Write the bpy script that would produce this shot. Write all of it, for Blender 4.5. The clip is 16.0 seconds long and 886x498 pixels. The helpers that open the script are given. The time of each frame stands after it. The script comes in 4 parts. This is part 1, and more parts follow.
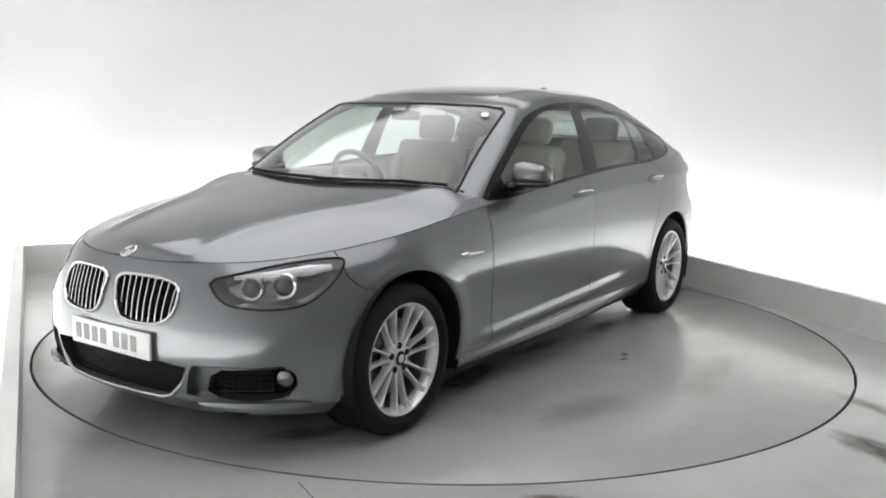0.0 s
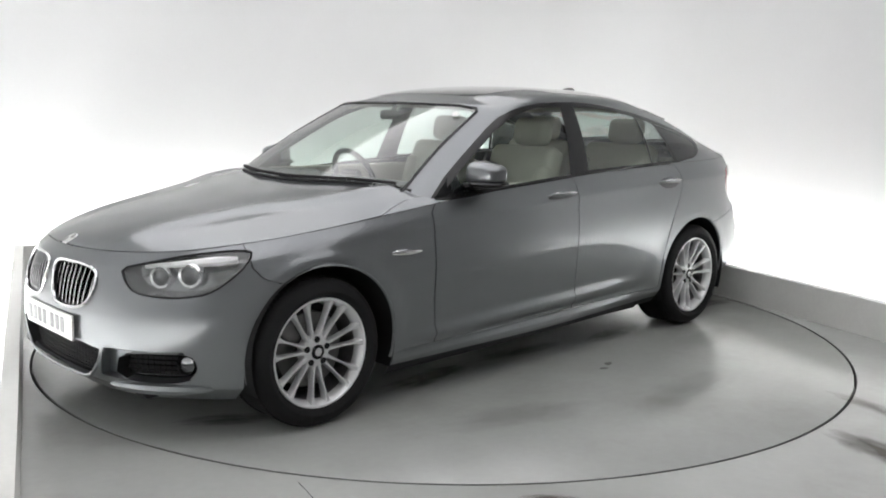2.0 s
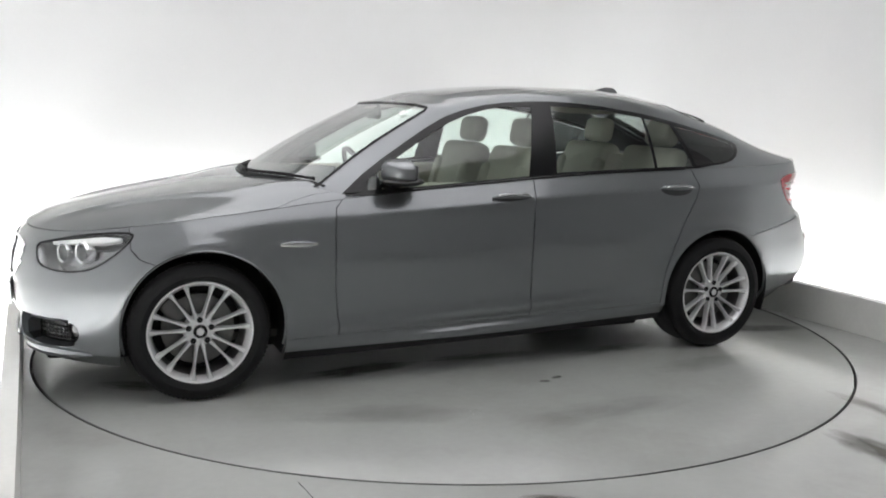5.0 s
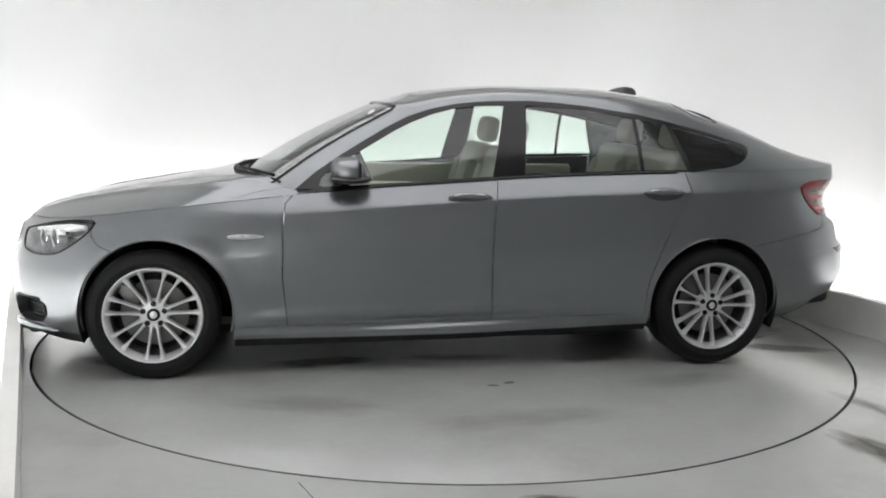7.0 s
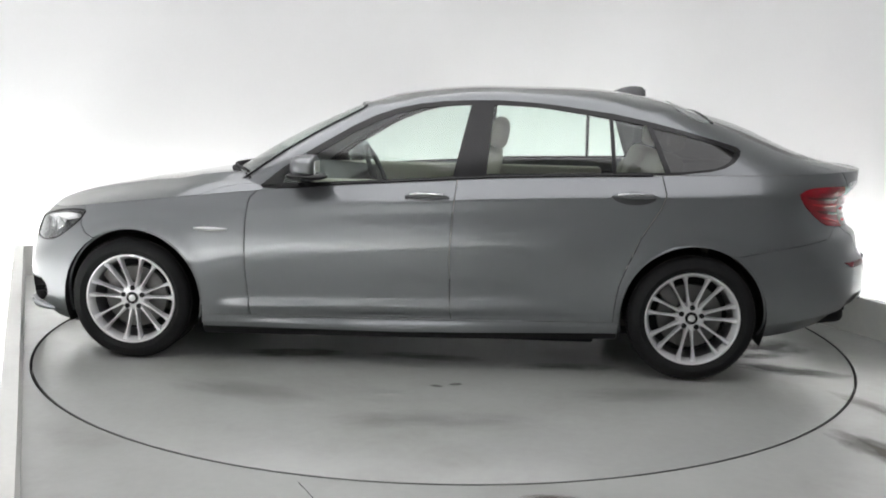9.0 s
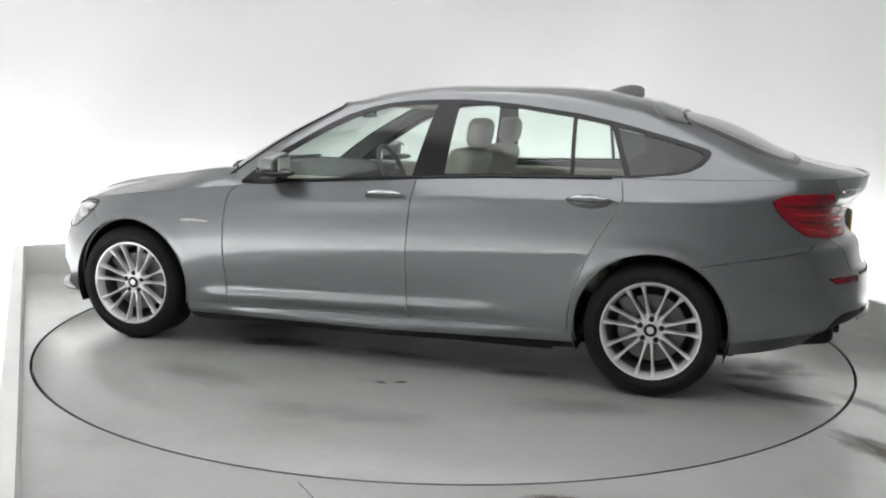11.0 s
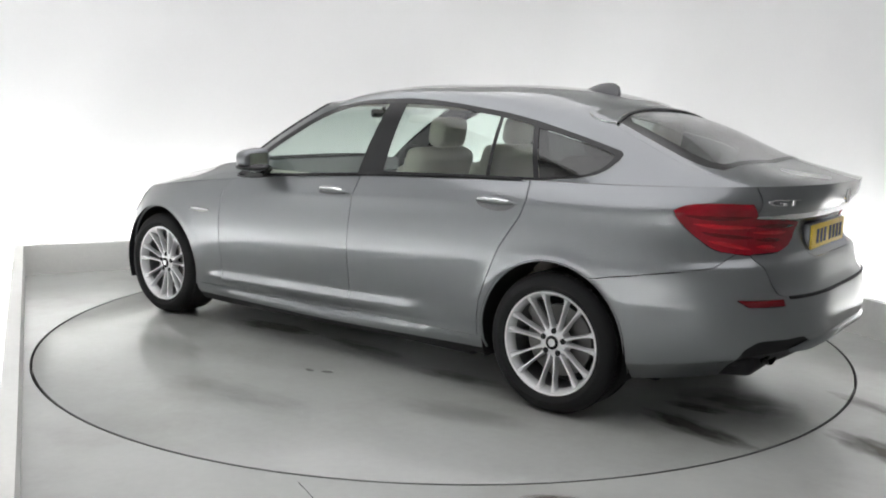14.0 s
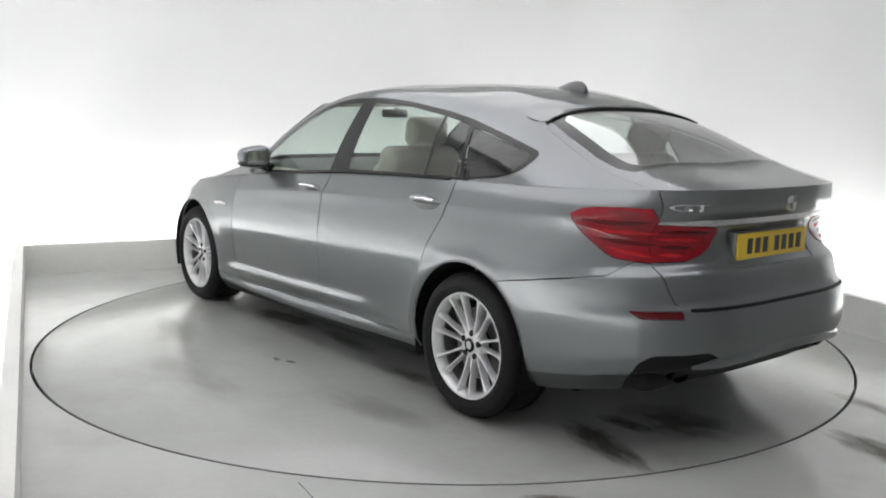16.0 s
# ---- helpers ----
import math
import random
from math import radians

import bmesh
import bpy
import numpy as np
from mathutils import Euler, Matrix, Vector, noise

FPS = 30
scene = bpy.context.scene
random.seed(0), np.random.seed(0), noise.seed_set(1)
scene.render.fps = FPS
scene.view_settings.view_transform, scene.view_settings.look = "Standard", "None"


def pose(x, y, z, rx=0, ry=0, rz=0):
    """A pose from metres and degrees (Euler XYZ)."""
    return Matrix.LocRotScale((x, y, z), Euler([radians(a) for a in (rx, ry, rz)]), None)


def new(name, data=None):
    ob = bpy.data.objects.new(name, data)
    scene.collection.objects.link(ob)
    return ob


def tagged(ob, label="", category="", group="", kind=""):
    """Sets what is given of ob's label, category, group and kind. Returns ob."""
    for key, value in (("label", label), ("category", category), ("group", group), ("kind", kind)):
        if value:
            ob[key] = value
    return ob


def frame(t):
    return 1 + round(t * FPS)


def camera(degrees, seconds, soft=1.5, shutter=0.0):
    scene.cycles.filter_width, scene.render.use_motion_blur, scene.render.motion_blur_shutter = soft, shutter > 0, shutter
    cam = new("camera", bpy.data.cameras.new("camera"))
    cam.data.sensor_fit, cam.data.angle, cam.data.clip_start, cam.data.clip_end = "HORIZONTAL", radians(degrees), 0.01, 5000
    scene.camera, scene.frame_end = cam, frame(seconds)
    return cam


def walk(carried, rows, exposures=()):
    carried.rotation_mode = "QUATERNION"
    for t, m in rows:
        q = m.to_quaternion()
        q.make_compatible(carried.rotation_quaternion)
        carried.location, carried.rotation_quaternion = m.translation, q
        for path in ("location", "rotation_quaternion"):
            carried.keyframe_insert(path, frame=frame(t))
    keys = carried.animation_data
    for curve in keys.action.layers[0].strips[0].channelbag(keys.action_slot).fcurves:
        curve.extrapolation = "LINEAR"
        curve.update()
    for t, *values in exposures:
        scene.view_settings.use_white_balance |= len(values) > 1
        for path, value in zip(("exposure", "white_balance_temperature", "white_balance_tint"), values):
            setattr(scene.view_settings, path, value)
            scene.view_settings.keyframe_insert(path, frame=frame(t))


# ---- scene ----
cam = camera(52.4, 16.0, soft=1.9)
EYE = pose(0, -5.734, 1.442, 90 - 9.116, 0, 0.155) @ pose(0, 0, 0, 0, 0, 1.186)
walk(cam, [(0.0, EYE), (16.0, EYE)], exposures=[(0.0, -0.03), (16.0, -0.03)])

# ---- world and lights ----
world = bpy.data.worlds.new("studio")
scene.world = world
world.use_nodes = True
world.node_tree.nodes["Background"].inputs[0].default_value = (1, 1, 1, 1)
world.node_tree.nodes["Background"].inputs[1].default_value = 0.05

TURN = 25.1                                   # the room stands at this angle to the view
ROOM = Matrix.Rotation(radians(TURN), 4, "Z")  # room: x along the back wall, y away from the entrance
KL, KR, KB, KF = -2.48, 2.50, 2.76, -6.2      # inner faces of the low kerb; KF: entrance wall
GAP = 0.55                                    # from the kerb to the wall behind it
CEIL = 3.6


def area(name, x, y, z, sx, sy, watts, rx=0.0):
    d = bpy.data.lights.new(name, "AREA")
    d.shape, d.size, d.size_y, d.energy, d.color = "RECTANGLE", sx, sy, watts, (1.0, 0.992, 1.01)
    ob = new(name, d)
    ob.matrix_world = ROOM @ pose(x, y, z, rx)
    return ob


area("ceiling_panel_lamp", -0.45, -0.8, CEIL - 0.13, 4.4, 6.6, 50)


# ---- materials ----
def material(name, color, rough=0.5, metal=0.0, scale=8.0, vary=0.12, bump=0.0, fine=60.0, coat=0.0, rvary=0.1, sheen=0.0, spec=0.5, coat_ior=1.5, edge=1.0):
    m = bpy.data.materials.new(name)
    m.use_nodes = True
    nt = m.node_tree
    b = nt.nodes["Principled BSDF"]
    tc = nt.nodes.new("ShaderNodeTexCoord")
    n1, n2 = nt.nodes.new("ShaderNodeTexNoise"), nt.nodes.new("ShaderNodeTexNoise")
    n1.inputs["Scale"].default_value, n1.inputs["Detail"].default_value = scale, 5
    n2.inputs["Scale"].default_value, n2.inputs["Detail"].default_value = fine, 3
    for n in (n1, n2):
        nt.links.new(tc.outputs["Object"], n.inputs["Vector"])
    mix = nt.nodes.new("ShaderNodeMix")
    mix.data_type = "FLOAT"
    mix.inputs[0].default_value = 0.35
    nt.links.new(n1.outputs["Fac"], mix.inputs[2])
    nt.links.new(n2.outputs["Fac"], mix.inputs[3])
    ramp = nt.nodes.new("ShaderNodeMapRange")
    ramp.inputs[1].default_value, ramp.inputs[2].default_value = 0.1, 0.9
    ramp.inputs[3].default_value, ramp.inputs[4].default_value = 1 - vary, 1 + vary
    nt.links.new(mix.outputs[0], ramp.inputs[0])
    mul = nt.nodes.new("ShaderNodeVectorMath")
    mul.operation = "SCALE"
    mul.inputs[0].default_value = color
    nt.links.new(ramp.outputs[0], mul.inputs["Scale"])
    nt.links.new(mul.outputs[0], b.inputs["Base Color"])
    rr = nt.nodes.new("ShaderNodeMapRange")
    rr.inputs[1].default_value, rr.inputs[2].default_value = 0.1, 0.9
    rr.inputs[3].default_value, rr.inputs[4].default_value = max(0.01, rough * (1 - rvary)), min(1, rough * (1 + rvary))
    nt.links.new(n1.outputs["Fac"], rr.inputs[0])
    nt.links.new(rr.outputs[0], b.inputs["Roughness"])
    b.inputs["Metallic"].default_value = metal
    b.inputs["Coat Weight"].default_value = coat
    b.inputs["Coat Roughness"].default_value = 0.03
    b.inputs["Sheen Weight"].default_value = sheen
    b.inputs["Specular IOR Level"].default_value = spec
    b.inputs["Coat IOR"].default_value = coat_ior
    b.inputs["Specular Tint"].default_value = (edge, edge, edge, 1)
    if bump:
        bp = nt.nodes.new("ShaderNodeBump")
        bp.inputs["Strength"].default_value, bp.inputs["Distance"].default_value = bump, 0.002
        nt.links.new(n2.outputs["Fac"], bp.inputs["Height"])
        nt.links.new(bp.outputs[0], b.inputs["Normal"])
    return m


def glass(name, color, rough=0.0, tint=0.85, power=4.5):
    """Thin clear pane: sees through, with mirror gloss by its angle."""
    m = bpy.data.materials.new(name)
    m.use_nodes = True
    nt = m.node_tree
    nt.nodes.remove(nt.nodes["Principled BSDF"])
    t, g, mx, lw = (nt.nodes.new(k) for k in ("ShaderNodeBsdfTransparent", "ShaderNodeBsdfGlossy", "ShaderNodeMixShader", "ShaderNodeLayerWeight"))
    t.inputs[0].default_value = (*[c * tint for c in color], 1)
    g.inputs["Roughness"].default_value = rough
    lw.inputs["Blend"].default_value = .5
    pw, sc = nt.nodes.new("ShaderNodeMath"), nt.nodes.new("ShaderNodeMapRange")
    pw.operation = "POWER"
    pw.inputs[1].default_value = power
    sc.inputs[3].default_value, sc.inputs[4].default_value = .09, 1.0
    nt.links.new(lw.outputs["Facing"], pw.inputs[0])
    nt.links.new(pw.outputs[0], sc.inputs[0])
    nt.links.new(sc.outputs[0], mx.inputs[0])
    nt.links.new(t.outputs[0], mx.inputs[1])
    nt.links.new(g.outputs[0], mx.inputs[2])
    nt.links.new(mx.outputs[0], nt.nodes["Material Output"].inputs["Surface"])
    return m


def glow(name, color, strength):
    m = bpy.data.materials.new(name)
    m.use_nodes = True
    b = m.node_tree.nodes["Principled BSDF"]
    b.inputs["Base Color"].default_value = (*color, 1)
    b.inputs["Emission Color"].default_value = (*color, 1)
    b.inputs["Emission Strength"].default_value = strength
    return m


PAINT = material("grey_metallic_paint", (.205, .215, .226), .288, .8, 3, .03, 0, 900, 1.0, .03, coat_ior=1.6, edge=.2)
BLACK = material("black_plastic", (.012, .012, .013), .6, 0, 20, .2, .15, 300, spec=.25)
TRIM = material("black_gloss_trim", (.006, .006, .007), .22, 0, 12, .15, 0, 200)
BARREL = material("wheel_barrel", (.26, .26, .265), .4, .8, 12, .15)
SUNROOF = material("sunroof_glass", (.012, .013, .014), .06, 0, 10, .1, 0, 100, .5)
RUBBER = material("tyre_rubber", (.015, .015, .0155), .75, 0, 14, .25, .3, 220, spec=.2)
ALLOY = material("silver_alloy", (.74, .74, .75), .32, .45, 10, .05, 0, 300, .6)
CHROME = material("chrome", (.82, .82, .83), .07, 1.0, 10, .03)
STEEL = material("brake_steel", (.15, .148, .145), .42, .7, 20, .2, .1, 200)
LEATHER = material("cream_leather", (.50, .475, .41), .5, 0, 6, .1, .25, 160)
CARPET = material("grey_carpet", (.09, .088, .08), .9, 0, 12, .25, .4, 300)
DASH = material("dark_dash_plastic", (.05, .05, .05), .6, 0, 10, .2, .3, 250)
CLEAR = glass("window_glass", (.90, .985, .94), 0, .97)
FINGREY = material("fin_grey_and_cup_shade", (.07, .072, .076), .3, .3, 8, .08, 0, 200, .4)
SCREEN = glass("windscreen_glass", (.84, .92, .88), 0, .97, 3.0)
HEATED = glass("heated_glass", (.66, .70, .68), 0, .97, 2.2)
DARKGLASS = glass("privacy_glass", (.06, .065, .065))
LENS = glass("lamp_lens", (.97, .98, .98))
HOUSING = material("lamp_housing", (.46, .465, .475), .16, .75, 15, .08)
BROW = material("lamp_brow", (.82, .82, .83), .3, .1, 15, .03)
FOGLENS = material("fog_lamp_glass", (.15, .153, .16), .06, .8, 20, .15, 0, 90)
REDTUBE = material("bright_red_lens", (.52, .012, .022), .12, 0, 20, .2, 0, 90, .15)
LENSGREY = material("projector_glass", (.16, .165, .17), .08, .3, 20, .2)
REDLENS = material("red_lamp_lens", (.26, .005, .014), .10, 0, 9, .45, 0, 30, .08)
REDDARK = material("dark_red_lens", (.12, .003, .007), .18, 0, 25, .2, 0, 200, .1)
PLATEW = material("white_plate", (.80, .80, .78), .35, 0, 9, .05)
PLATEY = material("yellow_plate", (.86, .60, .05), .4, 0, 9, .06)
WALL = material("white_studio_wall", (.797, .80, .80), .75, 0, 1.3, .03, .1, 40)
DARKWALL = material("dark_entrance_wall", (.42, .42, .42), .7, 0, 2, .1, .1, 40)
KERB = material("painted_kerb", (.70, .70, .675), .5, 0, 3, .12, .2, 40)
CEILM = material("ceiling_paint", (.50, .50, .495), .8, 0, 2, .04, .1, 40)
STRIPL = glow("light_strip_left", (1.0, .997, 1.003), 27)
STRIP = glow("light_strip", (1.0, .997, 1.003), 24)
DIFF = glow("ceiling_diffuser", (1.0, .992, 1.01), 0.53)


def floor_material(name, tint, stain):
    m = material(name, tint, .21, 0, 2.2, .10, .16, 25, 0, .22)
    nt = m.node_tree
    b = nt.nodes["Principled BSDF"]
    src = b.inputs["Base Color"].links[0].from_socket
    tc = nt.nodes.new("ShaderNodeTexCoord")
    n = nt.nodes.new("ShaderNodeTexNoise")
    n.inputs["Scale"].default_value, n.inputs["Detail"].default_value, n.inputs["Roughness"].default_value = .8, 7, .62
    nt.links.new(tc.outputs["Object"], n.inputs["Vector"])
    r = nt.nodes.new("ShaderNodeMapRange")
    r.inputs[1].default_value, r.inputs[2].default_value = .43, .80
    r.inputs[3].default_value, r.inputs[4].default_value = 0, stain
    r.interpolation_type = "SMOOTHSTEP"
    nt.links.new(n.outputs["Fac"], r.inputs[0])
    mx = nt.nodes.new("ShaderNodeMix")
    mx.data_type = "RGBA"
    mx.inputs[7].default_value = (.13, .115, .085, 1)
    nt.links.new(r.outputs[0], mx.inputs[0])
    nt.links.new(src, mx.inputs[6])
    nt.links.new(mx.outputs[2], b.inputs["Base Color"])
    b.inputs["Specular IOR Level"].default_value = .65
    return m


FLOOR = floor_material("grey_floor_paint", (.482, .494, .475), .34)
# the floor's grey again, darkened to carry the shade round the car
DISC = floor_material("shaded_turntable_paint", (.398, .409, .393), .34)


# ---- mesh helpers ----
def finish(name, bm, mat, smooth=True):
    me = bpy.data.meshes.new(name)
    for f in bm.faces:
        f.smooth = smooth
    bm.to_mesh(me)
    bm.free()
    me.materials.append(mat)
    return me


def part(name, bm, mat, parent, label="", smooth=True, sharp=35):
    me = finish(name, bm, mat, smooth)
    if smooth and sharp:
        me.set_sharp_from_angle(angle=radians(sharp))
    ob = new(name, me)
    ob.parent = parent
    return tagged(ob, label) if label else ob


def thing(name, bm, mat, label, category, kind="", group="", smooth=True, sharp=35):
    me = finish(name, bm, mat, smooth)
    if smooth and sharp:
        me.set_sharp_from_angle(angle=radians(sharp))
    return tagged(new(name, me), label, category, group, kind)


def box(bm, cx, cy, cz, sx, sy, sz, bevel=0.0, m=None, seg=2):
    r = bmesh.ops.create_cube(bm, size=1)["verts"]
    bmesh.ops.scale(bm, vec=(sx, sy, sz), verts=r)
    if bevel:
        es = list({e for v in r for e in v.link_edges})
        r = bmesh.ops.bevel(bm, geom=es, offset=bevel, segments=seg, affect="EDGES", profile=.5)["verts"]
        r = list({v for v in r})
    mat = Matrix.Translation((cx, cy, cz)) @ (m if m else Matrix())
    bmesh.ops.transform(bm, matrix=mat, verts=r)
    return r


def lathe(bm, prof, seg=64, closed=False):
    """Spin a profile of (radius, y) about the y axis."""
    rings = []
    for r, y in prof:
        rings.append([bm.verts.new((r * math.cos(2 * math.pi * i / seg), y, r * math.sin(2 * math.pi * i / seg))) for i in range(seg)])
    n = len(rings)
    for k in range(n if closed else n - 1):
        a, b = rings[k], rings[(k + 1) % n]
        for i in range(seg):
            bm.faces.new((a[i], a[(i + 1) % seg], b[(i + 1) % seg], b[i]))
    bmesh.ops.recalc_face_normals(bm, faces=bm.faces)
    return bm


def tube(bm, pts, r, seg=8, flat=1.0):
    """A round bar along points."""
    P = [Vector(p) for p in pts]
    rings = []
    for i, p in enumerate(P):
        d = (P[min(i + 1, len(P) - 1)] - P[max(i - 1, 0)]).normalized()
        a = d.cross(Vector((0, 0, 1)))
        a = a.normalized() if a.length > 1e-4 else Vector((1, 0, 0))
        b = a.cross(d).normalized()
        rad = r[i] if isinstance(r, (list, tuple)) else r
        rings.append([bm.verts.new(p + rad * (math.cos(t) * a * flat + math.sin(t) * b)) for t in [2 * math.pi * k / seg for k in range(seg)]])
    for A, B in zip(rings, rings[1:]):
        for i in range(seg):
            bm.faces.new((A[i], A[(i + 1) % seg], B[(i + 1) % seg], B[i]))
    bm.faces.new(rings[0][::-1])
    bm.faces.new(rings[-1])
    bmesh.ops.recalc_face_normals(bm, faces=bm.faces)
    return bm


def wall_strip(bm, path, z0, z1, thick, close=False):
    """A wall with thickness along a plan path, its inner face on the path, its body on the path's left."""
    P = [Vector((*p, 0)) for p in path]
    n = len(P)
    rows = []
    for i, p in enumerate(P):
        d = (P[min(i + 1, n - 1)] - P[max(i - 1, 0)]).normalized()
        o = Vector((-d.y, d.x, 0)) * thick
        rows.append([bm.verts.new((q.x, q.y, z)) for q, z in ((p, z0), (p, z1), (p + o, z1), (p + o, z0))])
    for a, b in zip(rows, rows[1:]):
        for i in range(4):
            bm.faces.new((a[i], b[i], b[(i + 1) % 4], a[(i + 1) % 4]))
    bm.faces.new(rows[0])
    bm.faces.new(rows[-1][::-1])
    bmesh.ops.recalc_face_normals(bm, faces=bm.faces)
    return bm


def rounded(x0, y0, x1, y1, r, n=8):
    """Plan path: from the entrance along the left wall, the back wall and the right wall, with round corners."""
    pts = [(x0, y0)]
    pts += [(x0 + r - r * math.cos(t), y1 - r + r * math.sin(t)) for t in [math.pi / 2 * k / n for k in range(n + 1)]]
    pts += [(x1 - r + r * math.sin(t), y1 - r + r * math.cos(t)) for t in [math.pi / 2 * k / n for k in range(n + 1)]]
    return pts + [(x1, y0)]


# ---- the studio ----
def studio():
    R = 2.467
    bm = bmesh.new()
    ring = [bm.verts.new((R * math.cos(2 * math.pi * i / 180) * k, R * math.sin(2 * math.pi * i / 180) * k, 0)) for k in (1.0,) for i in range(180)]
    outer = [bm.verts.new((9.5 * c, 9.5 * s, 0)) for c, s in [(math.cos(2 * math.pi * i / 180), math.sin(2 * math.pi * i / 180)) for i in range(180)]]
    low = [bm.verts.new((v.co.x, v.co.y, -.06)) for v in ring]
    for i in range(180):
        j = (i + 1) % 180
        bm.faces.new((ring[i], outer[i], outer[j], ring[j]))
        bm.faces.new((ring[j], low[j], low[i], ring[i]))
    bm.faces.new(low)
    thing("floor", bm, FLOOR, "glossy grey painted concrete floor with brown stains", "floor", "structure", sharp=30)
    bm = bmesh.new()
    wall_strip(bm, [(KL - .055, KF), (KL, KB + .07)], 0, .245, .07)
    bm.transform(ROOM)
    thing("kerb_left", bm, KERB, "low grey painted kerb hiding a light strip", "kerb", "structure", smooth=False)
    bm = wall_strip(bmesh.new(), [(KL, KB), (KR, KB)], 0, .243, .07)
    bm.transform(ROOM)
    thing("kerb_back", bm, KERB, "low grey painted kerb hiding a light strip", "kerb", "structure", smooth=False)
    bm = wall_strip(bmesh.new(), [(KR, KB + .07), (KR, -2.2)], 0, .245, .07)
    bm.transform(ROOM)
    thing("kerb_right", bm, KERB, "low grey painted kerb hiding a light strip", "kerb", "structure", smooth=False)
    bm = wall_strip(bmesh.new(), rounded(KL - GAP, KF, KR + GAP, KB + GAP, .9)[:-1] + [(KR + GAP, -2.2)], -.05, CEIL, .12)
    bm.transform(ROOM)
    thing("wall_back", bm, WALL, "seamless white studio wall glowing above the kerb", "wall", "structure", sharp=60)
    bm = bmesh.new()
    box(bm, 0, KF - .06, CEIL / 2, KR - KL + 2 * GAP + .3, .12, CEIL + .1)
    box(bm, KR + GAP + .06, (KF - 2.2) / 2, CEIL / 2, .12, -2.2 - KF, CEIL + .1)
    bm.transform(ROOM)
    thing("wall_entrance", bm, DARKWALL, "plain dark grey entrance wall", "wall", "structure", smooth=False)
    bm = bmesh.new()
    box(bm, 0, (KB + KF) / 2, CEIL + .06, KR - KL + 2 * GAP + .4, KB - KF + 2 * GAP + .4, .12)
    bm.transform(ROOM)
    thing("ceiling", bm, CEILM, "plain pale grey studio ceiling", "ceiling", "structure", smooth=False)
    for nm, a, b in (("left", (KL - .20, KF + .3), (KL - .20, KB + .15)), ("back", (KL - .1, KB + .20), (KR + .1, KB + .20)), ("right", (KR + .20, KB + .15), (KR + .20, -2.1))):
        bm = bmesh.new()
        d = Vector((b[0] - a[0], b[1] - a[1], 0))
        box(bm, (a[0] + b[0]) / 2, (a[1] + b[1]) / 2, .06, abs(d.x) + .06, abs(d.y) + .06, .05, .01)
        bm.transform(ROOM)
        thing("light_strip", bm, STRIPL if nm == "left" else STRIP, "glowing white strip light behind the kerb", "strip light", group="strip lights", smooth=False)
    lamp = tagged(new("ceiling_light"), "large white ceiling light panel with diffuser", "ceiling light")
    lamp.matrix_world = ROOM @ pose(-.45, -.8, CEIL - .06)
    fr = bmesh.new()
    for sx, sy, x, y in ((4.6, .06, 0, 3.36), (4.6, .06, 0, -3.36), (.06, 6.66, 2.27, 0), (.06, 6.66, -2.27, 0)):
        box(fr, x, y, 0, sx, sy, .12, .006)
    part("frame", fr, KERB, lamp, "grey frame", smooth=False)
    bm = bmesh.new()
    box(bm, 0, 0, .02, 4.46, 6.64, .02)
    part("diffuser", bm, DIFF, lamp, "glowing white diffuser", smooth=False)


def turntable():
    tt = tagged(new("turntable"), "round grey painted turntable set flush in the floor", "turntable")
    bm = bmesh.new()
    R = 2.452
    rings = []
    for r, z in ((R, -.05), (R, -.001), (R - .004, .001), (1.6, .001), (.8, .001)):
        rings.append([bm.verts.new((r * math.cos(2 * math.pi * i / 180), r * math.sin(2 * math.pi * i / 180), z)) for i in range(180)])
    for a, b in zip(rings, rings[1:]):
        for i in range(180):
            bm.faces.new((a[i], a[(i + 1) % 180], b[(i + 1) % 180], b[i]))
    bm.faces.new(rings[-1])
    part("platform", bm, DISC, tt)
    bm = lathe(bmesh.new(), [(2.4645, -.055), (2.4645, -.002), (2.4625, .0005), (2.4605, -.002), (2.4605, -.055)], 180)
    bmesh.ops.rotate(bm, verts=bm.verts, matrix=Matrix.Rotation(radians(90), 3, "X"))
    if sum(v.co.z for v in bm.verts) > 0:
        bmesh.ops.scale(bm, vec=(1, 1, -1), verts=bm.verts)
        bmesh.ops.reverse_faces(bm, faces=bm.faces)
    part("edge_ring", bm, BLACK, tt, "dark metal edge ring")
    return tt


studio()
TABLE = turntable()


